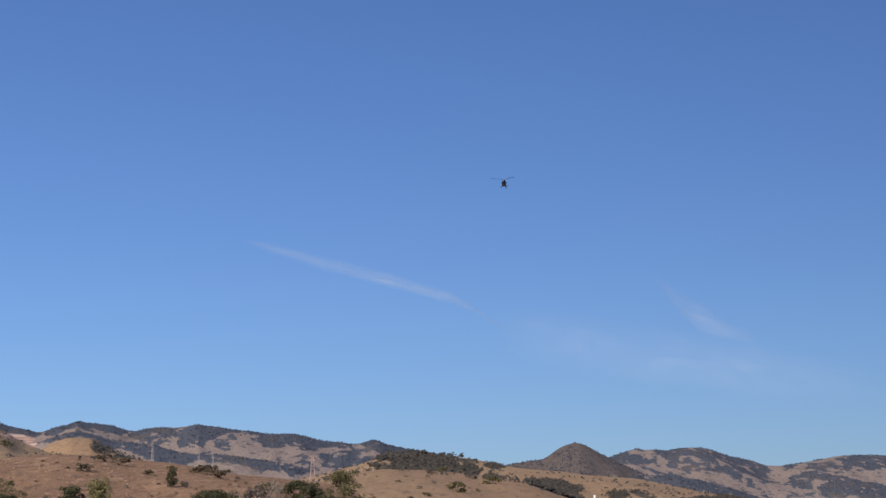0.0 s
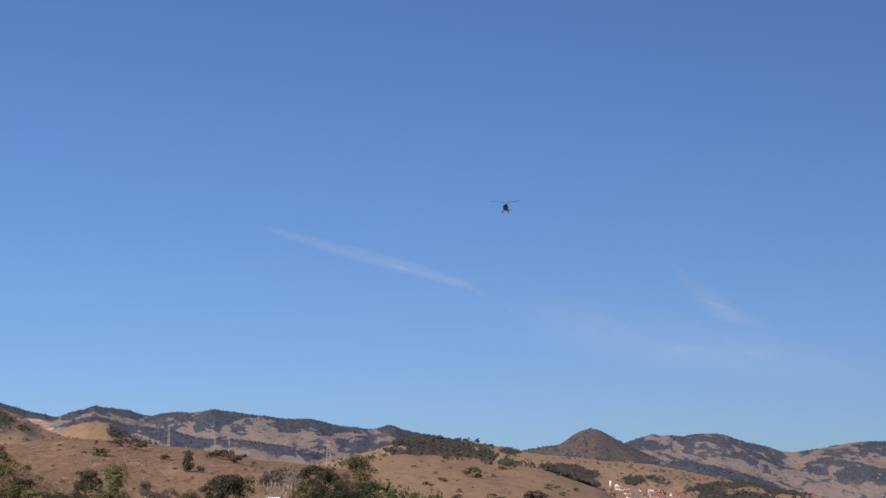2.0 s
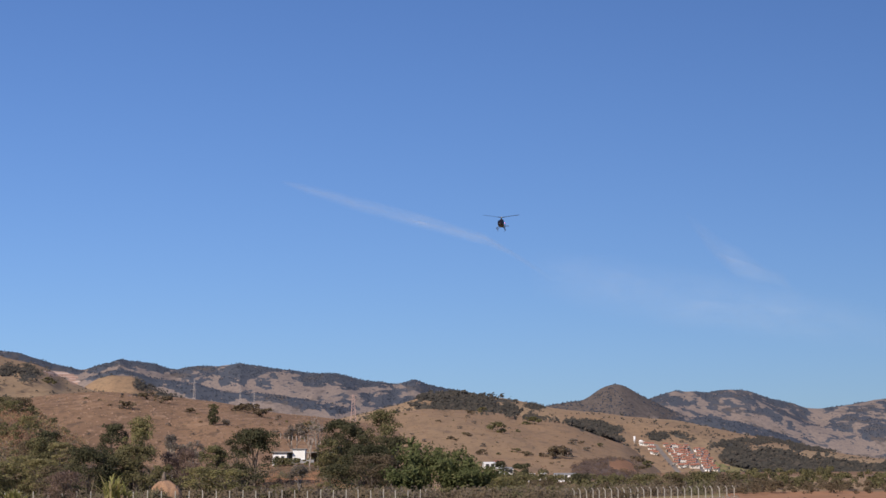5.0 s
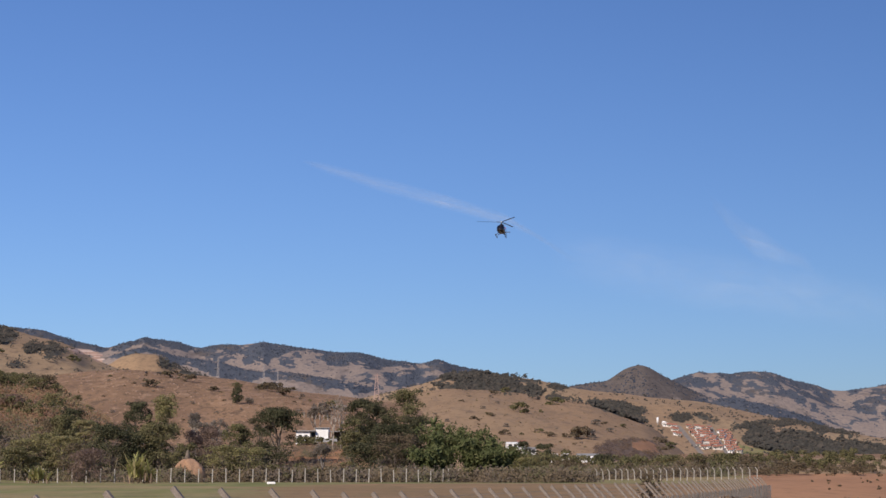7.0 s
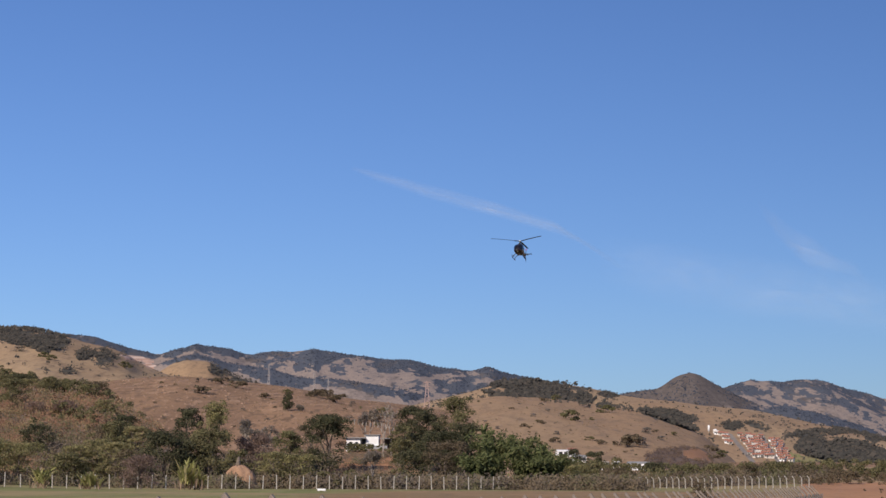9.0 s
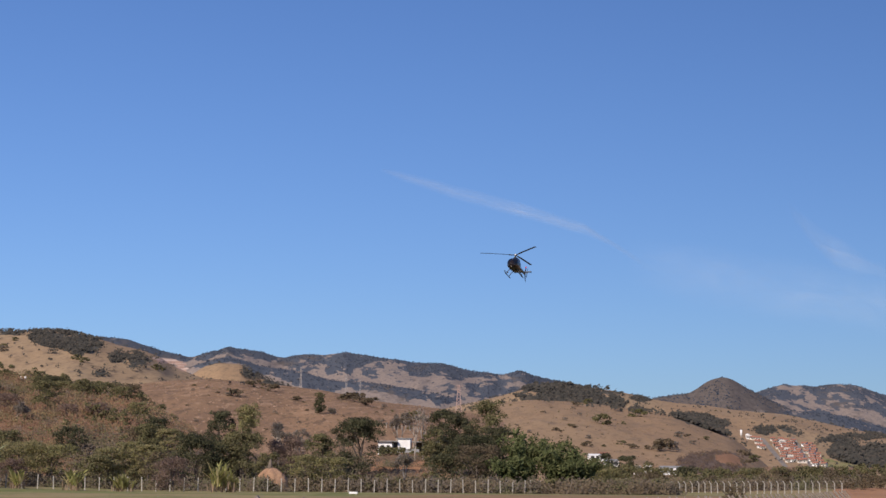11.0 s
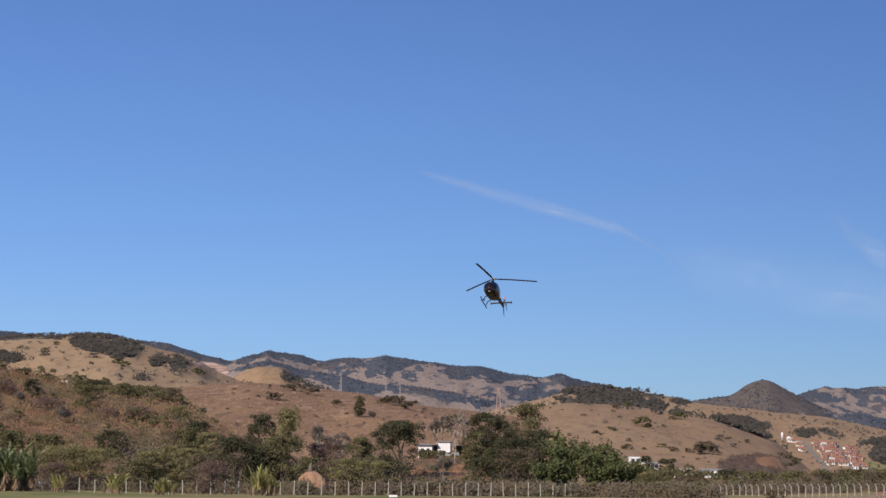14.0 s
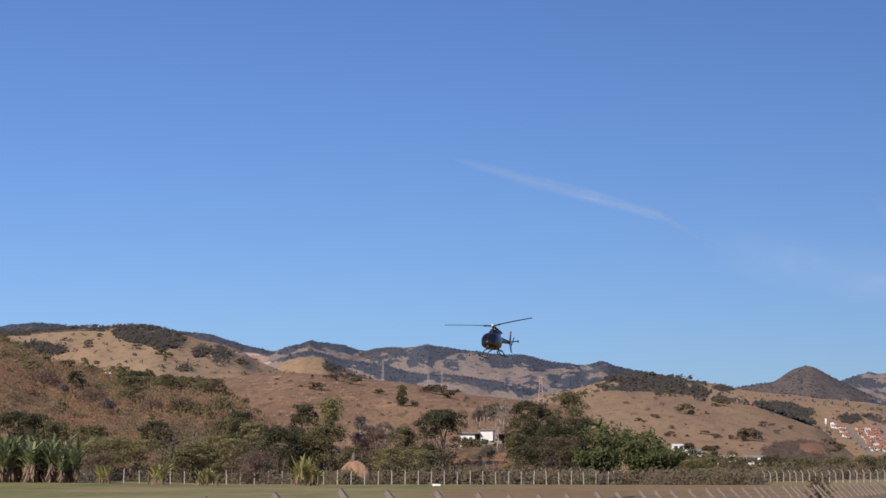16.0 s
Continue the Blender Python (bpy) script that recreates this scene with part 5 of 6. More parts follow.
def lattice_tower(label, bearing, far, base_rise, h, w, mat):
    x = bearing / 1000 * far
    t = thing("lattice_tower", label, "tower", "lattice towers", at=(x, far, ground_z(x, far)))
    foot = EYE + base_rise / 1000 * far - ground_z(x, far)
    h = h + max(foot, 0)
    n = 9
    for sx, sy in ((1, 1), (1, -1), (-1, 1), (-1, -1)):
        part("leg", Geo().tube([(sx * w, sy * w, -1), (sx * w * 0.25, sy * w * 0.25, h)], [0.17, 0.1], 4), mat, t)
    g = Geo()
    for k in range(n):
        a, b = h * k / n, h * (k + 1) / n
        wa, wb = w * (1 - 0.75 * k / n), w * (1 - 0.75 * (k + 1) / n)
        for s in (1, -1):
            g.tube([(-wa, s * wa, a), (wb, s * wb, b)], 0.06, 3).tube([(wa, s * wa, a), (-wb, s * wb, b)], 0.06, 3)
            g.tube([(s * wa, -wa, a), (s * wb, wb, b)], 0.06, 3).tube([(s * wa, wa, a), (s * wb, -wb, b)], 0.06, 3)
    part("bracing", g, mat, t)
    for k in range(2):
        part("cross_arm", Geo().box(-w * 1.3, -0.12, h * (0.8 + 0.13 * k), w * 1.3, 0.12, h * (0.8 + 0.13 * k) + 0.2), mat, t)


lattice_tower("red and white lattice mast behind the trees", -34, 1000, 38.5, 12.5, 1.5, RED_STEEL)
lattice_tower("grey power pylon before the far range", -115.3, 1500, 50, 14, 1.4, STEEL)
lattice_tower("grey power pylon before the far range", -91.8, 1500, 47, 13, 1.4, STEEL)
lattice_tower("grey power pylon before the far range", -84.6, 1600, 46, 11, 1.3, STEEL)


def crest_tanks():
    for b in (-258.5, -260.6):
        x, y = b / 1000 * 520, 520
        t = thing("water_tank", "small white tank on the near hill crest", "tank", "white tanks on the crest", at=(x, y, EYE + 0.0519 * 520))
        part("drum", Geo().tube([(0, 0, 0), (0, 0, 0.95), (0, 0, 1.05)], [0.34, 0.34, 0.2], 12), WHITE_WALL, t, "white drum", True)
        part("stand", Geo().box(-0.3, -0.3, -4.5, 0.3, 0.3, 0), CONCRETE, t, "concrete stand")


crest_tanks()


def earth_mound():
    far, b = 337, -129.5
    x = b / 1000 * far
    t = thing("earth_mound", "rounded orange earth mound with a thatched stump on top", "mound", at=(x, far, ground_z(x, far)))
    g, n, m = Geo(), 30, 12
    verts = []
    for i in range(m + 1):
        u = i / m
        for k in range(n):
            a = 2 * math.pi * k / n
            r = 2.5 * math.cos(u * math.pi / 2) ** 0.9 * (1 + 1.9 * (fractal(np.array([3 * math.cos(a) + 9.0 + 2 * u]), np.array([3 * math.sin(a) + 6 * u]), 2.0, 3)[0] - 0.5))
            verts.append((r * math.cos(a), r * math.sin(a) * 0.8, 4.4 * math.sin(u * math.pi / 2) - 0.3))
    g.add(verts, [(i * n + k, i * n + (k + 1) % n, (i + 1) * n + (k + 1) % n, (i + 1) * n + k) for i in range(m) for k in range(n)])
    part("mound", g, MOUND_SOIL, t, "bare orange soil", True)
    part("stump", Geo().tube([(-0.3, 0, 3.6), (-0.28, 0, 4.7), (-0.2, 0, 5.5)], [0.55, 0.34, 0.18], 9), THATCH, t, "dry dark stump", True)


earth_mound()
brush("mound_brush", "dry brown brush that leans over the earth mound", THICKET, [(-137, -130, 333, 336, 1.5, 3.2, 26), (-127, -123, 333, 338, 0.8, 1.8, 10)], 0.16, 70)


def runway_marker():
    x, y = -0.0875 * 296, 296
    t = thing("runway_marker", "low white runway edge marker on the grass", "marker", at=(x, y, ground_z(x, y)))
    part("board", Geo().box(-0.62, -0.25, 0.1, 0.62, 0.25, 0.4), WHITE_WALL, t, "white painted slab")
    for s in (-0.45, 0.45):
        part("foot", Geo().box(s - 0.06, -0.2, -0.1, s + 0.06, 0.2, 0.1), CONCRETE, t)


runway_marker()


# ---- fences ----
def far_fence():
    f = thing("boundary_fence", "long airfield fence of pale concrete posts and wire", "fence")
    line = [(-0.300 * 316, 316), (-0.2257 * 320, 320), (-0.1105 * 329, 329), (0.0, 345), (0.0715 * 415, 415)]
    posts = []
    for (xa, ya), (xb, yb) in zip(line, line[1:]):
        n = int(math.hypot(xb - xa, yb - ya) / 2.3)
        posts += [(xa + (xb - xa) * k / n, ya + (yb - ya) * k / n) for k in range(n)]
    straight = Geo().box(-0.075, -0.075, -0.4, 0.075, 0.075, 2.25).add(
        [(-0.075, -0.075, 2.25), (0.075, -0.075, 2.25), (0.075, 0.075, 2.25), (-0.075, 0.075, 2.25), (0, 0, 2.32)], [(0, 1, 4), (1, 2, 4), (2, 3, 4), (3, 0, 4)]).mesh("post", CONCRETE)
    tops = []
    for x, y in posts:
        z = ground_z(x, y)
        p = part("post", straight, CONCRETE, f)
        p.matrix_basis = pose(x, y, z, RNG.uniform(-2, 2), RNG.uniform(-2, 2), RNG.uniform(-8, 8)) @ Matrix.Diagonal((1, 1, RNG.uniform(0.94, 1.05), 1))
        tops.append((x, y, z))
    for h in (0.4, 0.9, 1.4, 1.8, 2.15):
        part("wire", Geo().tube([(x, y - 0.08, z + h) for x, y, z in tops], 0.004, 3), WIRE, f)
    # the taller stretch with bent post heads
    g = thing("bent_post_fence", "fence of pale concrete posts with bent heads", "fence")
    bent = Geo().box(-0.08, -0.08, -0.4, 0.08, 0.08, 2.15).add(
        [(-0.08, -0.07, 2.15), (0.08, -0.07, 2.15), (0.08, 0.07, 2.15), (-0.08, 0.07, 2.15), (-0.46, -0.06, 2.62), (-0.34, -0.06, 2.70), (-0.34, 0.06, 2.70), (-0.46, 0.06, 2.62)],
        [(0, 1, 5, 4), (1, 2, 6, 5), (2, 3, 7, 6), (3, 0, 4, 7), (4, 5, 6, 7)]).mesh("post", CONCRETE)
    tops = []
    for k in range(27):
        x, y = 29.5 + (59.5 - 29.5) * k / 26, 408 + (372 - 408) * k / 26
        z = 1.15 + 0.25 * (k / 26)
        p = part("post", bent, CONCRETE, g)
        p.matrix_basis = pose(x, y, z, RNG.uniform(-2, 2), RNG.uniform(-3, 3), 10 + RNG.uniform(-8, 8))
        tops.append((x, y, z))
    for h in (0.5, 1.0, 1.5, 2.0):
        part("wire", Geo().tube([(x, y - 0.1, z + h) for x, y, z in tops], 0.005, 3), WIRE, g)


def near_fence():
    f = thing("perimeter_fence", "chain-link fence on concrete posts with slanted heads", "fence")
    step = Vector((0.558, 2.437))
    turn = -math.degrees(math.atan2(step.x, step.y))
    head = Geo().box(-0.055, -0.055, -0.4, 0.055, 0.055, 1.82).add(
        [(-0.055, -0.055, 1.82), (0.055, -0.055, 1.82), (0.055, 0.055, 1.82), (-0.055, 0.055, 1.82), (-0.605, -0.042, 2.42), (-0.545, -0.042, 2.48), (-0.545, 0.042, 2.48), (-0.605, 0.042, 2.42)],
        [(0, 1, 5, 4), (1, 2, 6, 5), (2, 3, 7, 6), (3, 0, 4, 7), (4, 5, 6, 7)]).mesh("post", OLD_CONCRETE)
    spots = []
    for k in range(-4, 58):
        x, y = -3.65 + (step.x - 0.0075) * k, 30 + step.y * k
        z = ground_z(x, y) - 0.06 + 0.015 + 0.12 * soft_step(40, 57, k)
        spots.append((x, y, float(z)))
        p = part("post", head, OLD_CONCRETE, f)
        p.matrix_basis = pose(x, y, float(z), RNG.uniform(-1.5, 1.5), RNG.uniform(-2, 2), turn + RNG.uniform(-5, 5))
    a, b = spots[0], spots[-1]
    side = Vector((math.cos(radians(turn)), math.sin(radians(turn)), 0))
    for h in (0.1, 1.0, 1.8):
        part("wire", Geo().tube([Vector(s) + side * 0.09 + Vector((0, 0, h)) for s in spots], 0.004, 3), WIRE, f)
    for q in (0.15, 0.28, 0.42):
        part("barbed_wire", Geo().tube([Vector(s) - side * q + Vector((0, 0, 1.9 + q * 0.95)) for s in spots], 0.005, 3), WIRE, f)
    # the mesh: two sets of slanting wires
    total = math.hypot(b[0] - a[0], b[1] - a[1])
    d = Vector((step.x, step.y, 0)).normalized()
    start, quads = Vector((a[0], a[1], 0)) + side * 0.08, []
    heights = np.array([s[2] for s in spots])
    w = np.array((*side,)) * 0.0018
    for s in np.arange(0, total - 2, 0.11):
        for slope in (1, -1):
            s0, s1 = (s, s + 1.9) if slope > 0 else (s + 1.9, s)
            z0, z1 = (float(np.interp(q / total * (len(spots) - 1), np.arange(len(spots)), heights)) for q in (s0, s1))
            p, q = np.array(start + d * s0) + [0, 0, z0 + 0.05], np.array(start + d * s1) + [0, 0, z1 + 1.8]
            along = np.array((*d,)) * 0.0018
            quads += [[p - along, p + along, q + along, q - along], [p - w, p + w, q + w, q - w]]
    tagged(part("chain_link", quad_mesh("chain_link", np.array(quads), WIRE), WIRE, f, "grey chain-link mesh"), kind="stuff")


far_fence()
near_fence()


def fence_sign():
    x, y = -0.2705 * 316.6, 316.6
    t = thing("fence_sign", "small white warning plate on the boundary fence", "sign", at=(x, y, ground_z(x, y)))
    part("plate", Geo().box(-0.24, -0.16, 1.0, 0.24, -0.13, 1.55), WHITE_WALL, t, "blank white plate")
    part("stake", Geo().box(-0.05, -0.13, -0.3, 0.05, -0.04, 1.9), CONCRETE, t)


fence_sign()
scrub("verge_brush", "dry brush on the bare red soil", BROWN_LEAF, [(185, 240, 250, 300, 0.15, 0.4, 14), (160, 240, 380, 410, 1, 2.4, 30)], 0.12)
scrub("roadside_brush", "tall straw-brown brush by the fence end", DEAD_LEAF, [(143, 163, 112, 124, 1.0, 1.7, 9), (196, 212, 118, 130, 1.0, 1.6, 8)], 0.09)


def sapling():
    x, y = 0.1045 * 104, 104
    t = bare_tree("dead_sapling", 2.75, 1.1, "thin dead sapling near the fence", BARK, BROWN_LEAF, 160, "sapling")
    t.matrix_basis = pose(x, y, ground_z(x, y))


sapling()


# ---- the helicopter ----
# Sections from nose to boom: station, half width, floor, roof.
HULL = [(-3.12, 0.10, -0.58, -0.42), (-3.02, 0.3, -0.78, -0.22), (-2.80, 0.57, -0.92, 0.02), (-2.45, 0.75, -1.00, 0.30), (-2.0, 0.81, -1.04, 0.56),
        (-1.4, 0.84, -1.05, 0.72), (-0.6, 0.84, -1.05, 0.77), (0.3, 0.78, -1.02, 0.76), (1.0, 0.66, -0.88, 0.72), (1.6, 0.54, -0.62, 0.64),
        (2.3, 0.38, -0.28, 0.54), (3.0, 0.29, -0.06, 0.46), (4.2, 0.23, 0.02, 0.42), (6.0, 0.18, 0.10, 0.40), (7.6, 0.13, 0.16, 0.38), (7.75, 0.04, 0.22, 0.32)]


def hull_point(y, w, swell=0.0):
    """A point on the fuselage at station y and angle w (0: starboard, a quarter turn: roof)."""
    s = np.array(HULL)
    half, low, high = (np.interp(y, s[:, 0], s[:, k]) for k in (1, 2, 3))
    c, n = math.cos(w), math.sin(w)
    p = 0.78
    return (math.copysign(abs(c) ** p, c) * (half + swell), y, (low + high) / 2 + math.copysign(abs(n) ** p, n) * ((high - low) / 2 + swell))


def hull_patch(y0, y1, w0, w1, swell=0.012, ny=8, nw=10):
    """A panel that lies on the fuselage."""
    verts = [hull_point(y0 + (y1 - y0) * i / ny, radians(w0 + (w1 - w0) * j / nw), swell) for i in range(ny + 1) for j in range(nw + 1)]
    faces = [(i * (nw + 1) + j, i * (nw + 1) + j + 1, (i + 1) * (nw + 1) + j + 1, (i + 1) * (nw + 1) + j) for i in range(ny) for j in range(nw)]
    return Geo().add(verts, faces)


def helicopter():
    heli = thing("helicopter", "dark single-engine helicopter with skids, flying in over the airfield", "helicopter")
    ring = 28
    stations = np.concatenate([np.linspace(-3.12, -1.4, 14), np.linspace(-1.2, 3.0, 16), np.linspace(3.4, 7.75, 9)])
    g = Geo()
    verts = [hull_point(y, 2 * math.pi * k / ring) for y in stations for k in range(ring)]
    faces = [(i * ring + k, (i + 1) * ring + k, (i + 1) * ring + (k + 1) % ring, i * ring + (k + 1) % ring) for i in range(len(stations) - 1) for k in range(ring)]
    g.add(verts, faces + [tuple(range(ring)), tuple(range((len(stations) - 1) * ring, len(stations) * ring))[::-1]])
    hull = part("fuselage", g, BODY_PAINT, heli, "glossy dark fuselage and tail boom", True)
    part("belly", hull_patch(-2.7, 2.0, 215, 325, 0.010, 14, 12), BELLY_PAINT, hull, "dull brown belly", True)
    for side in (1, -1):
        a, b = (8, 84) if side > 0 else (172, 96)
        part("windscreen", hull_patch(-2.92, -1.75, a, b), CABIN_GLASS, hull, "tinted windscreen half", True)
        a, b = (4, 48) if side > 0 else (176, 132)
        part("door_window", hull_patch(-1.62, -0.75, a, b), CABIN_GLASS, hull, "tinted door window", True)
        part("rear_window", hull_patch(-0.6, 0.2, a, b), CABIN_GLASS, hull, "tinted rear window", True)
        a, b = (-34, -8) if side > 0 else (214, 188)
        part("chin_window", hull_patch(-2.95, -2.3, a, b), CABIN_GLASS, hull, "chin window", True)
        part("landing_lamp", hull_patch(-3.0, -2.86, 262 if side > 0 else 268, 272 if side > 0 else 278, 0.02, 3, 3), LAMP_GLASS, hull, "landing lamp glass", True)
    # engine cowling and intake
    g = Geo()
    shape = [(-0.75, 0.12, 0.72, 0.84), (-0.45, 0.34, 0.66, 1.04), (0.1, 0.46, 0.62, 1.16), (0.9, 0.50, 0.60, 1.15), (1.7, 0.42, 0.55, 1.02), (2.35, 0.24, 0.45, 0.82), (2.5, 0.12, 0.5, 0.72)]
    verts = [(math.cos(2 * math.pi * k / 16) * h, y, (lo + hi) / 2 + math.sin(2 * math.pi * k / 16) * (hi - lo) / 2) for y, h, lo, hi in shape for k in range(16)]
    g.add(verts, [(i * 16 + k, (i + 1) * 16 + k, (i + 1) * 16 + (k + 1) % 16, i * 16 + (k + 1) % 16) for i in range(len(shape) - 1) for k in range(16)]
          + [tuple(range(16)), tuple(range((len(shape) - 1) * 16, len(shape) * 16))[::-1]])
    cowl = part("engine_cowling", g, BODY_PAINT, heli, "dark engine cowling", True)
    part("exhaust_pipe", Geo().tube([(0, 2.1, 0.85), (0, 2.75, 0.98)], [0.17, 0.15], 12), METAL, cowl, "dull metal exhaust pipe", True)
    part("air_intake", Geo().tube([(0, -0.62, 0.98), (0, -0.38, 1.02)], [0.16, 0.2], 12), SHADE_FILL, cowl, "dark air intake", True)
    part("mast", Geo().tube([(0, 0, 1.0), (0, 0, 1.25), (0, 0, 1.5)], [0.17, 0.1, 0.075], 12), METAL, heli, "metal rotor mast", True)
    # landing gear
    gear = part("landing_gear", Geo().tube([(0.35, -1.25, -1.03), (-0.35, -1.25, -1.03)], 0.05, 8), METAL, heli, "cross tubes under the belly", True)
    for x in (1, -1):
        part("skid", Geo().tube([(1.0 * x, -2.95, -1.5), (1.0 * x, -2.75, -1.68), (1.0 * x, -2.4, -1.76), (1.0 * x, 0.9, -1.76), (1.0 * x, 1.2, -1.72)], 0.065, 8), METAL, gear, "tubular skid", True)
        for y in (-1.6, 0.35):
            part("skid_strut", Geo().tube([(0.35 * x, y, -1.0), (0.72 * x, y, -1.15), (0.95 * x, y, -1.55), (1.0 * x, y, -1.74)], 0.06, 8), METAL, gear, "curved skid strut", True)
        part("step", Geo().box(min(0.88 * x, 1.1 * x), -1.5, -1.36, max(0.88 * x, 1.1 * x), -0.7, -1.33), METAL, gear, "boarding step")
    # tail
    tail = part("tailplane", Geo().box(-1.27, 5.55, 0.21, 1.27, 6.05, 0.28).box(-1.3, 5.5, 0.12, -1.27, 6.1, 0.36).box(1.27, 5.5, 0.12, 1.3, 6.1, 0.36), METAL, heli, "dark horizontal tailplane")
    up = [(-0.03, 7.0, 0.36), (0.03, 7.0, 0.36), (0.03, 7.75, 0.34), (-0.03, 7.75, 0.34), (-0.02, 7.95, 1.42), (0.02, 7.95, 1.42), (0.02, 8.3, 1.42), (-0.02, 8.3, 1.42)]
    down = [(-0.03, 7.1, 0.2), (0.03, 7.1, 0.2), (0.03, 7.75, 0.22), (-0.03, 7.75, 0.22), (-0.02, 7.55, -0.72), (0.02, 7.55, -0.72), (0.02, 7.95, -0.72), (-0.02, 7.95, -0.72)]
    sides = [(3, 2, 1, 0), (4, 5, 6, 7), (0, 1, 5, 4), (1, 2, 6, 5), (2, 3, 7, 6), (3, 0, 4, 7)]
    part("upper_fin", Geo().add(up, sides), BODY_PAINT, heli, "dark upper tail fin")
    part("lower_fin", Geo().add(down, [f[::-1] for f in sides]).tube([(0, 7.7, -0.7), (0, 8.2, -0.86)], 0.02, 6), BODY_PAINT, heli, "dark lower tail fin with a tail guard")
    # a turning beacon: a dark red shield, open on one side, round a lamp
    arc = [radians(q) for q in np.linspace(28, 332, 20)]
    shield = [(r * math.sin(q), -r * math.cos(q), z) for q in arc for r, z in ((0.105, -0.03), (0.105, 0.17), (0.09, 0.17), (0.09, -0.03))]
    faces = [(4 * k + j, 4 * k + (j + 1) % 4, 4 * k + 4 + (j + 1) % 4, 4 * k + 4 + j) for k in range(19) for j in range(4)] + [(0, 1, 2, 3), (79, 78, 77, 76)]
    beacon = part("beacon", Geo().add(shield, faces).tube([(0, 0, -0.05), (0, 0, -0.03)], 0.105, 16), BEACON, heli, "red turning beacon")
    beacon.matrix_basis = pose(0, 8.1, 1.47)
    part("lamp", Geo().tube([(0, 0, -0.03), (0, 0, 0.15)], 0.045, 10), BEACON_LIGHT, beacon, "glowing pink beacon lamp", True)
    part("drive_cover", Geo().tube([(0, 2.3, 0.6), (0, 5.0, 0.5), (0, 7.4, 0.46)], [0.07, 0.06, 0.05], 8), METAL, heli, "tail rotor drive cover", True)
    # rotors
    hub = part("main_rotor", Geo().tube([(0, 0, -0.06), (0, 0, 0.1), (0, 0, 0.2)], [0.2, 0.24, 0.06], 12), PALE_METAL, heli, "three-bladed main rotor head", True)
    hub.matrix_basis = pose(0, 0, 1.52)
    for k in range(3):
        m = pose(0, 0, 0.02, 0, 0, 120 * k)
        arm = Geo().tube([m @ Vector((0.1, 0, 0)), m @ Vector((0.5, 0, 0.0)), m @ Vector((1.0, 0, 0.01))], [0.09, 0.07, 0.1], 8)
        part("blade_grip", arm, METAL, hub, "metal blade grip", True)
        rows = []
        for r in np.linspace(0.85, 5.345, 10):
            sag = 0.02 * r - 0.0045 * (r - 0.85) ** 2
            rows += [m @ Vector(q) for q in ((r, -0.175, sag + 0.02), (r, -0.06, sag + 0.045), (r, 0.175, sag - 0.01), (r, -0.06, sag - 0.02))]
        faces = [(4 * i + a, 4 * i + (a + 1) % 4, 4 * i + 4 + (a + 1) % 4, 4 * i + 4 + a) for i in range(9) for a in range(4)] + [(3, 2, 1, 0), (36, 37, 38, 39)]
        part("rotor_blade", Geo().add(rows, faces), BLADE, hub, "long dark rotor blade", True)
    tail_rotor = part("tail_rotor", Geo().tube([(0.1, 0, 0), (-0.16, 0, 0)], 0.06, 8), METAL, heli, "two-bladed tail rotor")
    tail_rotor.matrix_basis = pose(0.3, 7.5, 0.46)
    for z in (1, -1):
        part("tail_blade", Geo().add([(0.02, -0.09, 0.1 * z), (0.02, 0.09, 0.1 * z), (0.02, 0.09, 0.93 * z), (0.02, -0.09, 0.93 * z),
                                      (-0.01, -0.09, 0.1 * z), (-0.01, 0.09, 0.1 * z), (-0.01, 0.09, 0.93 * z), (-0.01, -0.09, 0.93 * z)],
                                     [(0, 1, 2, 3), (7, 6, 5, 4), (0, 3, 7, 4), (1, 5, 6, 2), (2, 6, 7, 3), (0, 4, 5, 1)]), BLADE, tail_rotor, "tail rotor blade")
    return heli, hub, tail_rotor, beacon


HELI, MAIN_ROTOR, TAIL_ROTOR, TURNING_BEACON = helicopter()


# ---- high thin clouds ----
def cirrus(label, line, far, width, strength):
    """A ribbon of ice cloud along a line of bearings and rises."""
    b, r = np.array(line).T
    n, w = 60, 14
    t = np.linspace(0, 1, n)
    k = np.linspace(0, 1, len(b))
    X, Z = np.interp(t, k, b) / 1000 * far, np.interp(t, k, r) / 1000 * far + EYE
    for _ in range(6):
        Z[1:-1] = (Z[:-2] + Z[1:-1] * 2 + Z[2:]) / 4
    a = np.linspace(-1, 1, w)
    wide = width * (0.75 + 0.5 * value_noise(t * 5, t * 0 + far)) * (0.75 + 0.25 * np.sin(np.pi * t))
    V = np.stack([X[:, None] + a * 0.0, far + 0 * X[:, None] + 60 * a, Z[:, None] + wide[:, None] * a], -1).reshape(-1, 3)
    centre = V.mean(0)
    g = Geo().add(V - centre, [(i * w + j, i * w + j + 1, (i + 1) * w + j + 1, (i + 1) * w + j) for i in range(n - 1) for j in range(w - 1)])
    me = g.mesh("cirrus_cloud", CLOUD, True)
    thick = strength * ((1 - a ** 2) ** 1.5)[None, :] * (np.sin(np.pi * t) ** 0.75)[:, None]
    me.attributes.new("thick", "FLOAT", "POINT").data.foreach_set("value", thick.astype(np.float32).ravel())
    ob = new("cirrus_cloud", me)
    ob.matrix_basis = Matrix.Translation(centre)
    ob.visible_shadow = False
    tagged(ob, label, "cloud", "thin clouds")
    return ob, centre


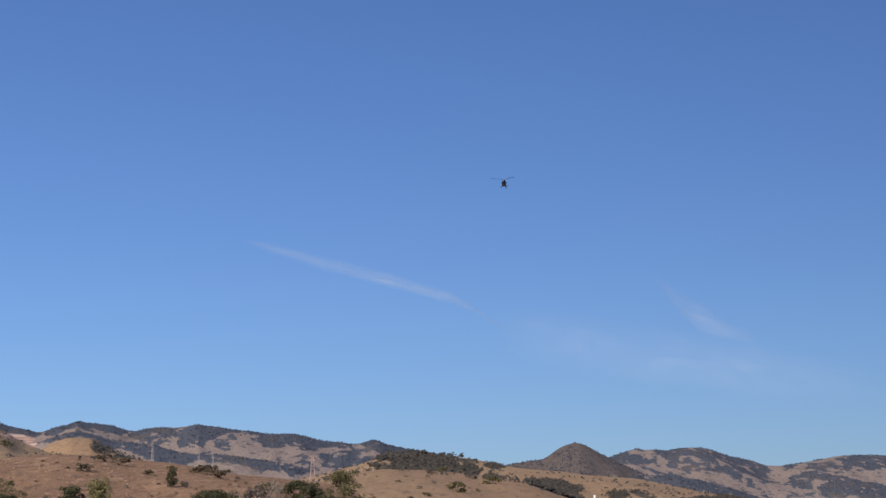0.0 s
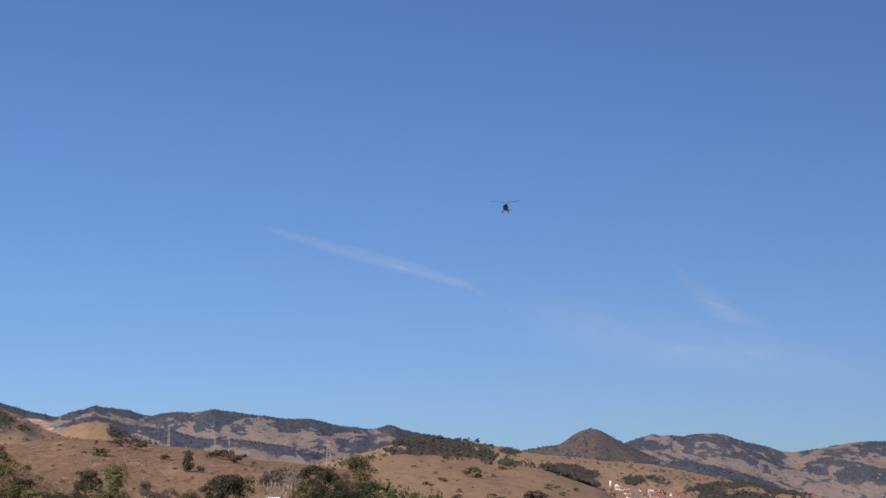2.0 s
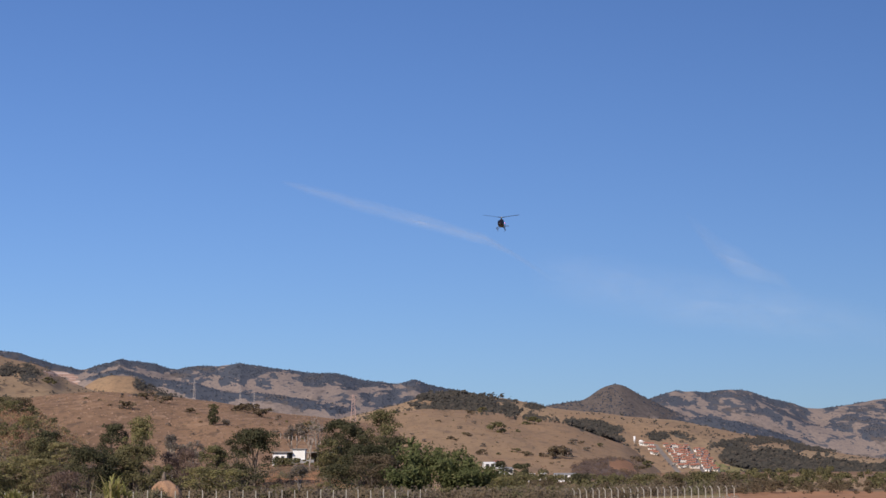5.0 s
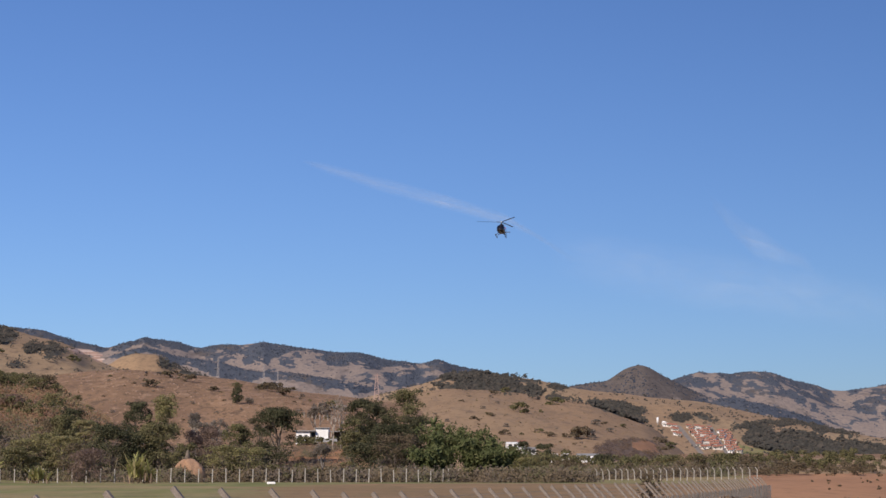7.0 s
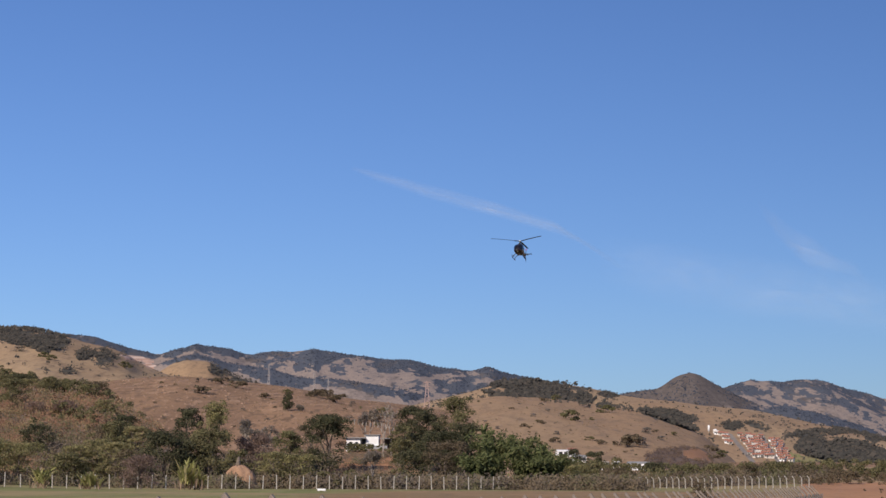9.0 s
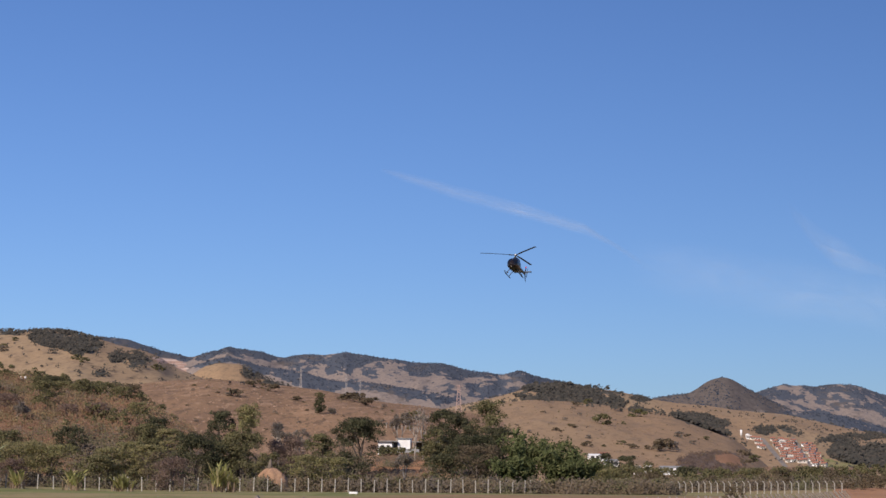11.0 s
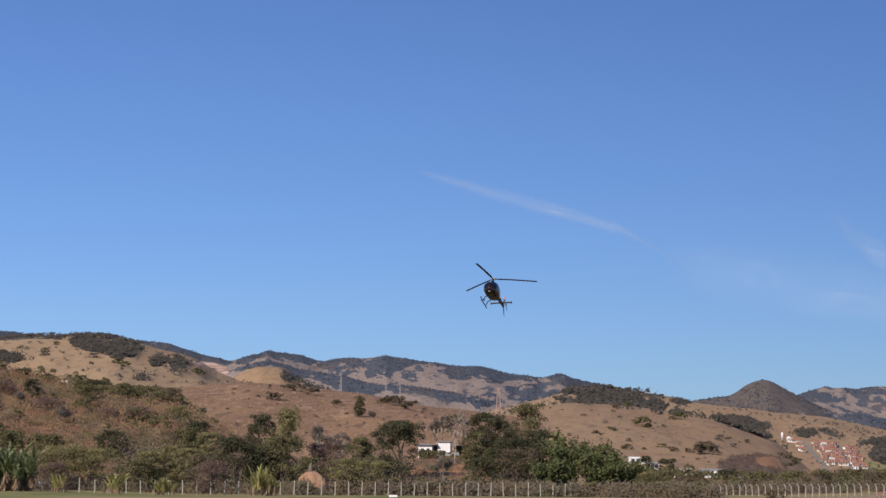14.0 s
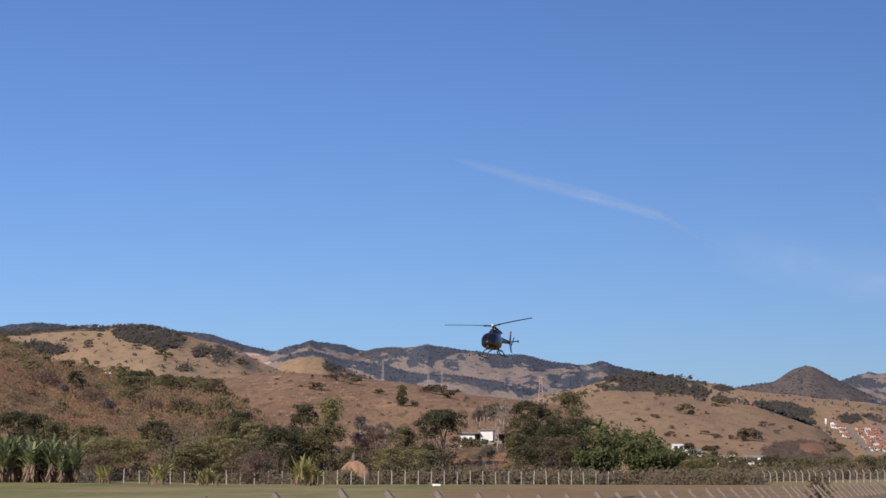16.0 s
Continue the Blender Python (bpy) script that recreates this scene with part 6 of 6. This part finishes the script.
CLOUDS = [cirrus("long thin white streak of cirrus cloud", [(-68, 162), (-55, 158), (-31.6, 151.0), (9.3, 139.5), (38.4, 131.0), (54, 122.5), (74, 109)], 4700, 25, 0.44),
          cirrus("short faint streak of cirrus cloud", [(143, 141), (150, 133.5), (164.4, 120.0), (182, 112.5), (196, 107)], 4720, 48, 0.3),
          cirrus("broad faint veil of cirrus cloud", [(60, 114), (114.0, 104.4), (184.0, 93.4), (262, 80.7)], 4740, 80, 0.2)]


# ---- what moves ----
FLIGHT = [  # seconds, place, nose to the side, nose up, bank
    (0.0, 48.60, 730.0, 142.19, 4, 1, 0), (0.5, 46.39, 707.1, 133.93, 4.167, 1, 0), (1.0, 43.54, 684.3, 126.78, 4.333, 1, 0), (1.5, 40.49, 661.4, 118.92, 4.5, 1, 0),
    (2.0, 37.48, 638.6, 111.77, 4.667, 1, 0), (2.5, 34.73, 615.7, 104.66, 4.833, 1, 0), (3.0, 31.91, 592.9, 97.66, 5, 1, 0), (3.5, 28.93, 570.3, 90.44, 5.143, 1.143, 0),
    (4.0, 26.32, 547.9, 84.06, 5.286, 1.286, 0), (6.5, 14.77, 438.4, 58.95, 6, 2, 0), (7.0, 12.65, 418.8, 55.43, 6, 2, 0), (7.5, 10.66, 400.4, 52.26, 6.5, 2.5, 0),
    (8.0, 8.59, 382.5, 49.36, 7, 3, 0), (8.5, 6.65, 365.1, 46.77, 7.5, 3.5, 0), (9.0, 4.77, 348.8, 44.25, 8, 4, 0), (11.5, -2.87, 280.8, 34.10, 12, 8.5, 0.5),
    (12.0, -4.18, 269.0, 32.45, 12, 10.5, 1), (12.5, -5.45, 258.6, 30.79, 11.5, 12.5, 1.5), (13.0, -6.55, 249.6, 29.30, 11, 13.5, 1.5), (13.5, -7.59, 241.5, 27.95, 11, 13, 1.5),
    (14.0, -8.61, 233.8, 26.32, 9.5, 11, 2), (14.5, -9.38, 226.5, 24.26, 8.5, 7.5, 2), (15.0, -10.21, 219.4, 21.89, 10.5, 3, 2), (15.5, -11.11, 212.7, 19.50, 12.5, 1.4, 2.5),
    (16.0, -11.95, 206.0, 17.08, 14, 0.8, 4)]
BLADE_AT = [  # seconds and the angle of one blade from starboard
    (0, 40), (1.5, 40), (3.0, 20), (3.5, 0), (4.2, -10), (6.3, 97), (6.5, 119), (7.0, 178), (7.5, 243), (8.0, 302), (8.5, 358), (9.0, 405), (9.2, 422), (11.3, 415), (11.8, 424), (12.05, 417), (12.2, 392), (12.5, 382),
    (13.0, 378), (13.5, 370), (14.0, 352), (14.5, 330), (14.8, 317), (15.1, 305), (15.5, 292), (15.8, 283), (16.0, 280)]


def motions():
    walk(HELI, [(t, pose(x, y, z, 0, 0, -side + math.degrees(math.atan2(-x, y))) @ pose(0, 0, 0, -up, -bank, 0)) for t, x, y, z, side, up, bank in FLIGHT])
    seconds, angle = np.array(BLADE_AT, float).T
    flown, side = [row[0] for row in FLIGHT], [row[4] for row in FLIGHT]
    spin, spin_tail = [], []
    for k in range(481):
        t = k / FPS
        # eighty degrees from one key to the next, clockwise from above
        spin.append((t, pose(0, 0, 1.52, -4) @ pose(0, 0, 0, 0, 0, float(np.interp(t, flown, side) - np.interp(t, seconds, angle)) - 80 * k)))
        spin_tail.append((t, pose(0.3, 7.5, 0.46, 85 * k, 0, 0)))
    walk(MAIN_ROTOR, spin)
    walk(TAIL_ROTOR, spin_tail)
    walk(TURNING_BEACON, [(k / 10, pose(0, 8.1, 1.47, 0, 0, 360 * (k / 10 - 15.0) / 1.45)) for k in range(161)])
    for cloud, centre in CLOUDS:
        walk(cloud, [(t, pose(centre[0] - 3.25 * t, centre[1], centre[2] + lift)) for t, lift in ((0.0, 0), (4.0, -2), (8.0, -3), (12.0, 5), (16.0, 11))])


motions()
